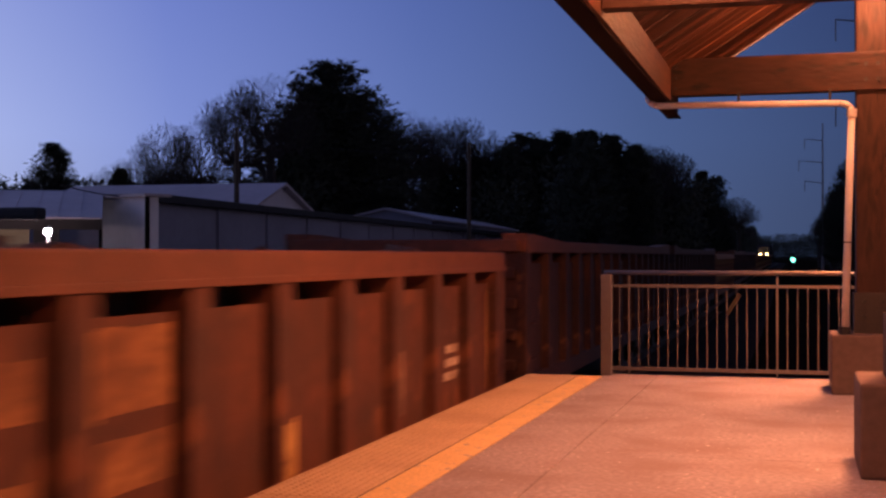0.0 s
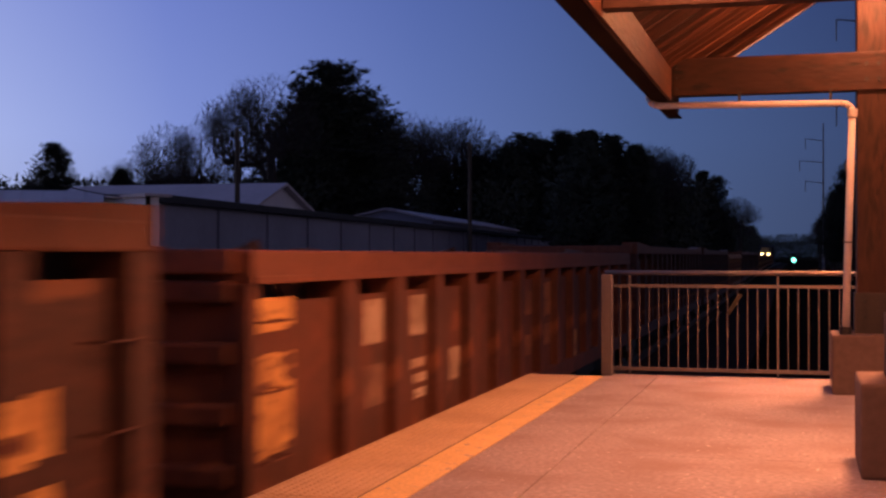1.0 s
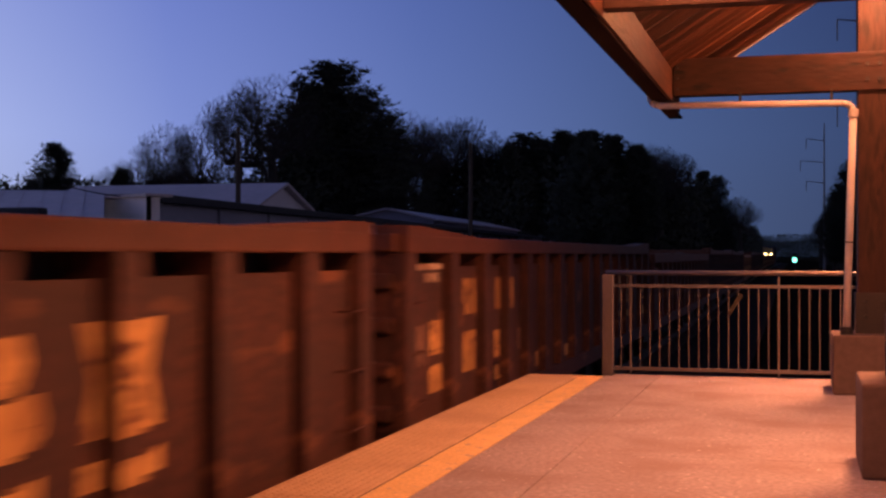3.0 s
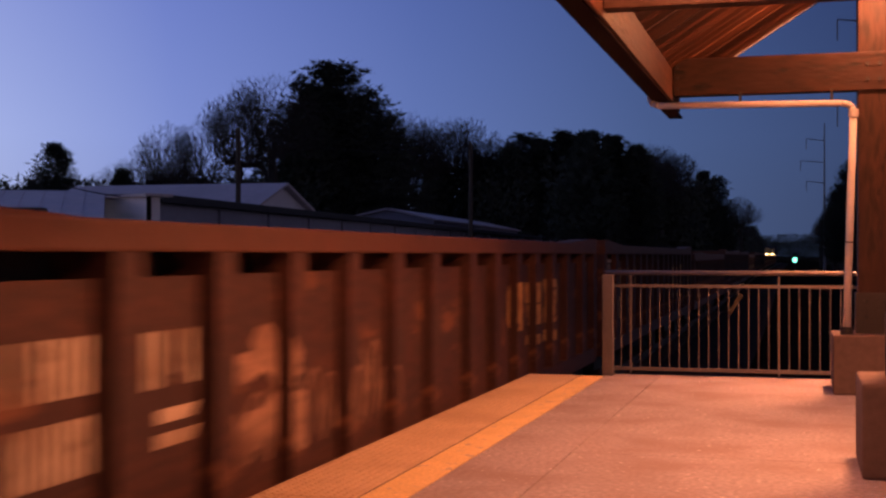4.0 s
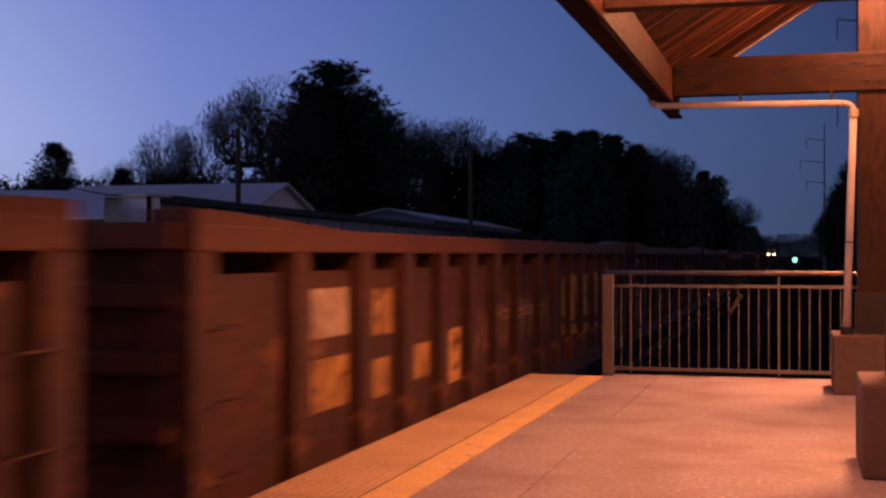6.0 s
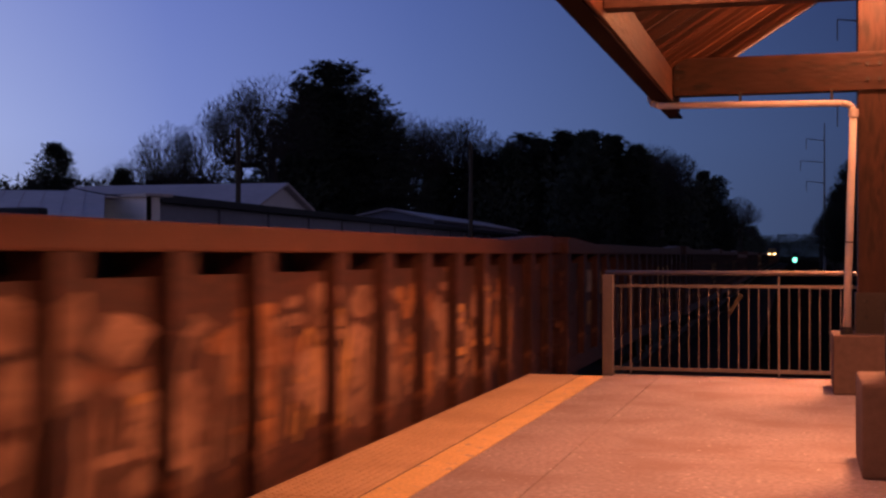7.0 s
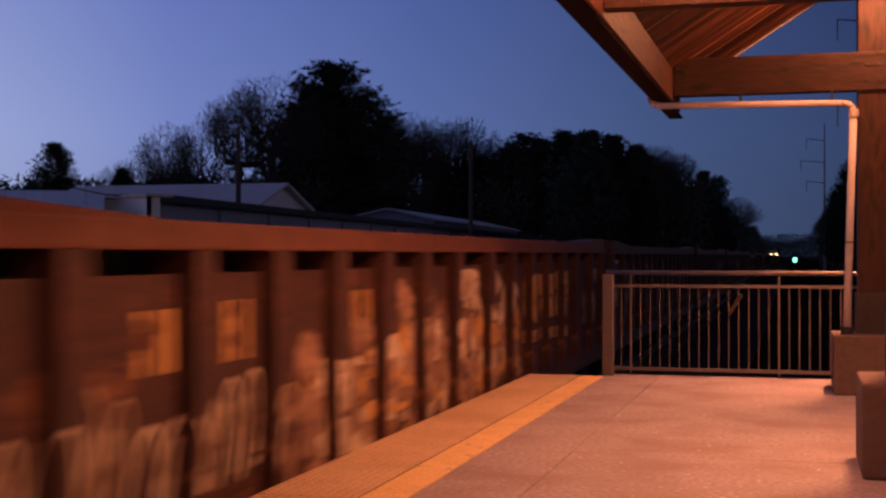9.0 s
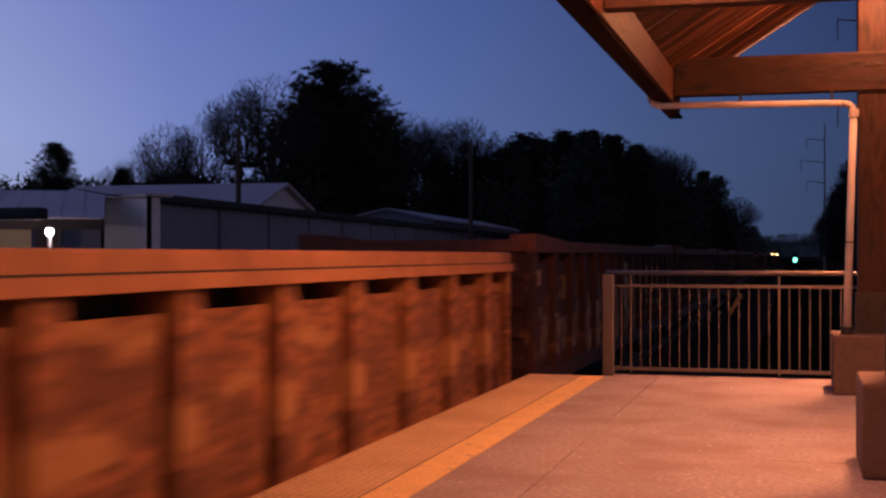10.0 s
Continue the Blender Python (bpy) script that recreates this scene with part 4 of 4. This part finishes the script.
    bm.free()


# front (far) end of the first low car when the clip starts
A_FRONT = 13.6
order = {0: HIGH, 1: RED, 2: TALL, 3: TALL, 4: TALL, 5: TALL, 6: HIGH, 7: LOW}
BY_NUMBER, RIBS = {}, {}
for k in range(-12, 8):
    kind = order.get(k, (TALL, HIGH, LOW, TALL)[k % 4] if k > -7 else LOW)
    BY_NUMBER[k] = copy_thing(kind, Matrix()) if kind in BY_NUMBER.values() else kind
    CARS.append((k, BY_NUMBER[k]))
    RIBS[BY_NUMBER[k].name] = ({LOW: LOW_RIBS, RED: RED_RIBS}.get(kind, TALL_RIBS), CAR_SHIFT.get(k, 0.0))

ROMAN = ("bow", "stack", "waist")


def shapes(car, spans, z0, z1, paint):
    for kind, (s0, s1) in zip(ROMAN, spans):
        mark(car, kind, s0, s1, z0, z1, paint)


def marks_first(c):
    mark(c, "block", 5.77, 6.2, 1.03, 1.42, OCHRE)
    mark(c, "block", 3.42, 3.8, 1.16, 1.69, SPRAY)
    mark(c, "lines", 1.5, 2.2, 1.29, 1.67, MARK)
    mark(c, "block", 0.12, 0.5, 1.05, 2.18, OCHRE)
    # broad dull orange blocks over the middle bays
    mark(c, "block", 7.5, 8.45, 1.68, 2.12, DULL_ORANGE)
    mark(c, "block", 8.75, 9.5, 1.74, 2.02, DULL_ORANGE)
    mark(c, "block", 7.5, 8.4, 1.3, 1.58, DULL_ORANGE)
    mark(c, "block", 8.75, 9.5, 1.25, 1.5, DULL_ORANGE)
    mark(c, "bars", 14.11, 15.05, 1.78, 2.12, MARK)
    mark(c, "bars", 12.96, 13.85, 1.78, 2.12, MARK)
    mark(c, "bars", 11.88, 12.6, 1.29, 1.59, MARK)
    mark(c, "bars", 14.11, 15.0, 1.30, 1.62, SPRAY)
    mark(c, "lines", 13.07, 13.85, 1.24, 1.63, MARK)
    mark(c, "block", 16.45, 17.1, 1.98, 2.2, OCHRE)
    mark(c, "block", 16.45, 17.1, 1.2, 1.86, OCHRE)


def marks_second(c):
    mark(c, "block", 0.75, 1.3, 1.57, 1.88, OCHRE)
    mark(c, "block", 0.75, 1.35, 1.28, 1.46, OCHRE)
    shapes(c, ((5.03, 5.85), (4.0, 4.75), (2.9, 3.7)), 1.60, 2.2, OCHRE)
    mark(c, "block", 5.05, 5.75, 1.42, 1.52, OCHRE)
    mark(c, "block", 4.0, 4.7, 1.38, 1.48, OCHRE)
    mark(c, "block", 2.95, 3.65, 1.34, 1.46, OCHRE)
    mark(c, "lines", 1.75, 2.45, 1.01, 1.2, MARK)
    mark(c, "lines", 1.8, 2.4, 2.2, 2.38, MARK)
    mark(c, "bars", 14.3, 15.2, 1.88, 2.23, OCHRE)
    mark(c, "bars", 13.05, 13.82, 1.88, 2.22, OCHRE)
    mark(c, "bars", 14.26, 15.2, 1.32, 1.71, OCHRE)
    mark(c, "block", 13.05, 13.87, 1.36, 1.66, OCHRE)
    mark(c, "block", 13.16, 13.87, 1.12, 1.28, OCHRE)


def marks_second_rear(c):
    mark(c, "block", 15.8, 16.35, 1.56, 1.88, OCHRE)
    mark(c, "block", 15.58, 16.37, 1.23, 1.48, OCHRE)
    mark(c, "bars", 16.4, 17.0, 1.5, 1.85, SPRAY)
    mark(c, "block", 15.75, 16.75, 2.33, 2.385, MARK)
    mark(c, "bars", 15.95, 16.5, 2.22, 2.30, MARK)
    mark(c, "bars", 12.12, 12.7, 1.37, 1.62, SPRAY)
    mark(c, "block", 11.1, 11.65, 1.08, 1.27, OCHRE)
    mark(c, "block", 8.95, 9.6, 1.06, 1.22, OCHRE)


def marks_third(c):
    shapes(c, ((5.0, 5.7), (3.95, 4.7), (2.85, 3.6)), 1.6, 2.15, OCHRE)
    mark(c, "block", 2.85, 3.6, 1.36, 1.5, OCHRE)
    mark(c, "block", 3.95, 4.7, 1.38, 1.5, OCHRE)
    mark(c, "bars", 14.2, 15.1, 1.82, 2.09, MARK)
    mark(c, "bars", 13.1, 13.95, 1.78, 2.07, MARK)
    mark(c, "splash", 12.0, 12.9, 1.3, 1.95, SPRAY)
    mark(c, "lines", 13.1, 13.95, 1.47, 1.72, MARK)
    mark(c, "bars", 14.15, 15.2, 1.45, 1.72, MARK)
    mark(c, "arcs", 10.0, 12.8, 1.25, 1.8, SPRAY)
    mark(c, "block", 15.75, 16.8, 2.31, 2.38, MARK)
    mark(c, "bars", 15.9, 16.5, 2.2, 2.28, MARK)
    mark(c, "lines", 15.75, 16.8, 1.62, 1.97, MARK)
    mark(c, "splash", 15.8, 16.9, 1.2, 1.5, SPRAY)


def marks_fourth(c):
    shapes(c, ((5.15, 6.0), (4.15, 4.92), (3.02, 3.8)), 1.55, 2.2, OCHRE)
    for s0, z in ((5.2, 1.36), (4.2, 1.32), (3.02, 1.29)):
        mark(c, "block", s0, s0 + 0.78, z, z + 0.14, OCHRE)
    mark(c, "lines", 1.82, 2.55, 2.23, 2.37, MARK)
    mark(c, "lines", 1.8, 2.5, 1.05, 1.2, MARK)
    mark(c, "block", 0.75, 1.3, 1.2, 1.5, DULL_ORANGE)
    mark(c, "block", 11.5, 12.2, 1.25, 1.78, OCHRE)
    mark(c, "bars", 12.45, 13.2, 1.4, 1.7, OCHRE)
    mark(c, "arcs", 7.0, 10.5, 1.5, 2.05, SPRAY)
    mark(c, "lines", 7.2, 10.4, 1.75, 1.9, SPRAY)
    mark(c, "arcs", 10.6, 11.3, 1.44, 1.84, SPRAY)
    mark(c, "bars", 14.5, 15.4, 1.89, 2.23, MARK)
    mark(c, "bars", 13.4, 14.2, 1.84, 2.2, OCHRE)
    mark(c, "bars", 14.5, 15.4, 1.39, 1.75, OCHRE)
    mark(c, "bars", 13.45, 14.2, 1.36, 1.66, OCHRE)


def marks_fifth(c):
    mark(c, "block", 15.9, 17.0, 2.31, 2.37, MARK)
    mark(c, "block", 16.05, 16.6, 1.54, 1.89, OCHRE)
    mark(c, "bars", 16.5, 17.1, 1.2, 1.8, SPRAY)
    for j, s in enumerate((2.0, 3.1, 4.2, 5.35, 6.5, 7.6, 8.75, 9.85, 10.95, 12.05, 13.2, 14.35)):
        mark(c, "splash", s, s + 0.95, 1.2 + 0.1 * (j % 3), 2.2, SPRAY if j % 3 else DULL_ORANGE, seed=j)
        mark(c, "arcs", s, s + 0.95, 1.3, 2.15, OCHRE if j % 4 == 1 else SPRAY, seed=j + 20)
    for s, z in ((3.1, 1.95), (3.1, 1.55), (4.2, 1.8), (4.2, 1.4), (9.9, 1.7)):
        mark(c, "lines", s + 0.1, s + 0.75, z, z + 0.25, OCHRE)


def marks_sixth(c):
    mark(c, "block", 0.15, 0.62, 2.02, 2.24, MARK)
    mark(c, "splash", 0.35, 1.5, 1.45, 1.85, SPRAY)
    shapes(c, ((5.05, 5.75), (4.1, 4.8), (2.97, 3.72)), 1.65, 2.24, OCHRE)
    for s0, z in ((5.1, 1.42), (4.1, 1.4), (2.97, 1.36)):
        mark(c, "block", s0, s0 + 0.7, z, z + 0.15, OCHRE)
    mark(c, "splash", 5.9, 9.2, 1.15, 1.95, SPRAY, 2)
    mark(c, "splash", 9.2, 12.9, 1.15, 1.7, SPRAY, 4)
    mark(c, "splash", 9.5, 10.6, 1.6, 2.2, SPRAY, 5)
    mark(c, "splash", 6.6, 9.0, 1.2, 2.2, MARK, 3)
    mark(c, "block", 8.1, 9.0, 2.03, 2.33, MARK)
    mark(c, "block", 7.1, 7.55, 2.1, 2.3, MARK)
    mark(c, "splash", 6.0, 13.2, 1.0, 1.9, SPRAY, 8)
    mark(c, "splash", 6.4, 12.4, 1.0, 1.85, MARK, 9)
    mark(c, "splash", 6.4, 11.8, 1.1, 1.8, OCHRE, 10)
    mark(c, "arcs", 6.2, 12.6, 1.1, 1.95, SPRAY, 11)
    mark(c, "bars", 14.2, 14.95, 1.85, 2.18, OCHRE)
    mark(c, "bars", 13.1, 13.95, 1.85, 2.2, OCHRE)
    mark(c, "bars", 10.95, 11.8, 1.8, 2.2, OCHRE)
    mark(c, "bars", 12.1, 12.8, 1.35, 1.75, OCHRE)
    mark(c, "arcs", 13.2, 16.9, 1.2, 1.85, MARK, 6)
    mark(c, "arcs", 9.6, 13.0, 1.15, 1.7, SPRAY, 7)
    mark(c, "block", 16.3, 17.0, 2.08, 2.28, MARK)


marks_first(BY_NUMBER[1])
marks_second(BY_NUMBER[2])
marks_second_rear(BY_NUMBER[2])
marks_third(BY_NUMBER[3])
marks_fourth(BY_NUMBER[4])
marks_fifth(BY_NUMBER[5])
marks_sixth(BY_NUMBER[6])
load(BY_NUMBER[1], 2.49)


# ---------------------------------------------------------------- locomotive far ahead
loco = thing("locomotive", "dark diesel locomotive with two lit lamps, far ahead", "locomotive")
LOCO_PAINT = mat("loco_paint", (0.03, 0.03, 0.04), 0.5)
part("frame", box_bm(-1.5, 1.5, -9.5, 9.5, 1.1, 1.45, 0.03), UNDER, loco)
part("long_hood", box_bm(-0.95, 0.95, -9.0, 4.6, 1.451, 4.1, 0.12), LOCO_PAINT, loco)
part("cab", box_bm(-1.5, 1.5, 4.61, 7.2, 1.451, 4.5, 0.15), LOCO_PAINT, loco)
part("short_hood", box_bm(-1.0, 1.0, 7.21, 9.0, 1.451, 3.0, 0.12), LOCO_PAINT, loco)
part("fuel_tank", box_bm(-1.2, 1.2, -3, 3, 0.35, 1.09, 0.1), UNDER, loco)
for e in (1, -1):
    lb = part("bogie", box_bm(-1.1, 1.1, e * 6 - 2.2, e * 6 + 2.2, 0.5, 1.05, 0.05), UNDER, loco)
    for w in (-1.7, 0, 1.7):
        for s in (-1, 1):
            part("wheel", tube(bmesh.new(), (s * 0.68, e * 6 + w, 0.5), (s * 0.8, e * 6 + w, 0.5), 0.5, sides=18), IRON, lb)
for s in (-1, 1):
    part("lamp", tube(bmesh.new(), (s * 0.62, -9.62, 2.55), (s * 0.62, -9.0, 2.55), 0.26, sides=12), HEADGLOW, loco, "glowing amber-white lamp")
part("walkway", box_bm(-1.45, 1.45, -9.5, -9.05, 1.46, 2.3), LOCO_PAINT, loco)
LOCO_START = A_FRONT + 13 * PITCH + 10.2


def motions():
    """The train runs ahead on its track."""
    for k, car in CARS:
        rows = []
        for i in range(41):
            t = i * 0.25
            y = A_FRONT - CAR_LEN / 2 - (k - 1) * PITCH + CAR_SHIFT.get(k, 0.0) + S(t)
            d = (bend(y + 1) - bend(y - 1)) / 2
            rows.append((t, pose(bend(y), y, RAIL_Z, 0, 0, -math.degrees(math.atan(d)))))
        walk(car, rows)
        if k < 0:
            continue
        for axle in [o for o in car.children if o.name.startswith("wheelset")]:
            x, y, z = axle.matrix_basis.translation
            walk(axle, [(i * 0.05, pose(x, y, z, -math.degrees(S(i * 0.05) / 0.42))) for i in range(201)])
    rows = []
    for i in range(41):
        y = LOCO_START + S(i * 0.25)
        d = (bend(y + 1) - bend(y - 1)) / 2
        rows.append((i * 0.25, pose(bend(y), y, RAIL_Z, 0, 0, -math.degrees(math.atan(d)))))
    walk(loco, rows)


motions()
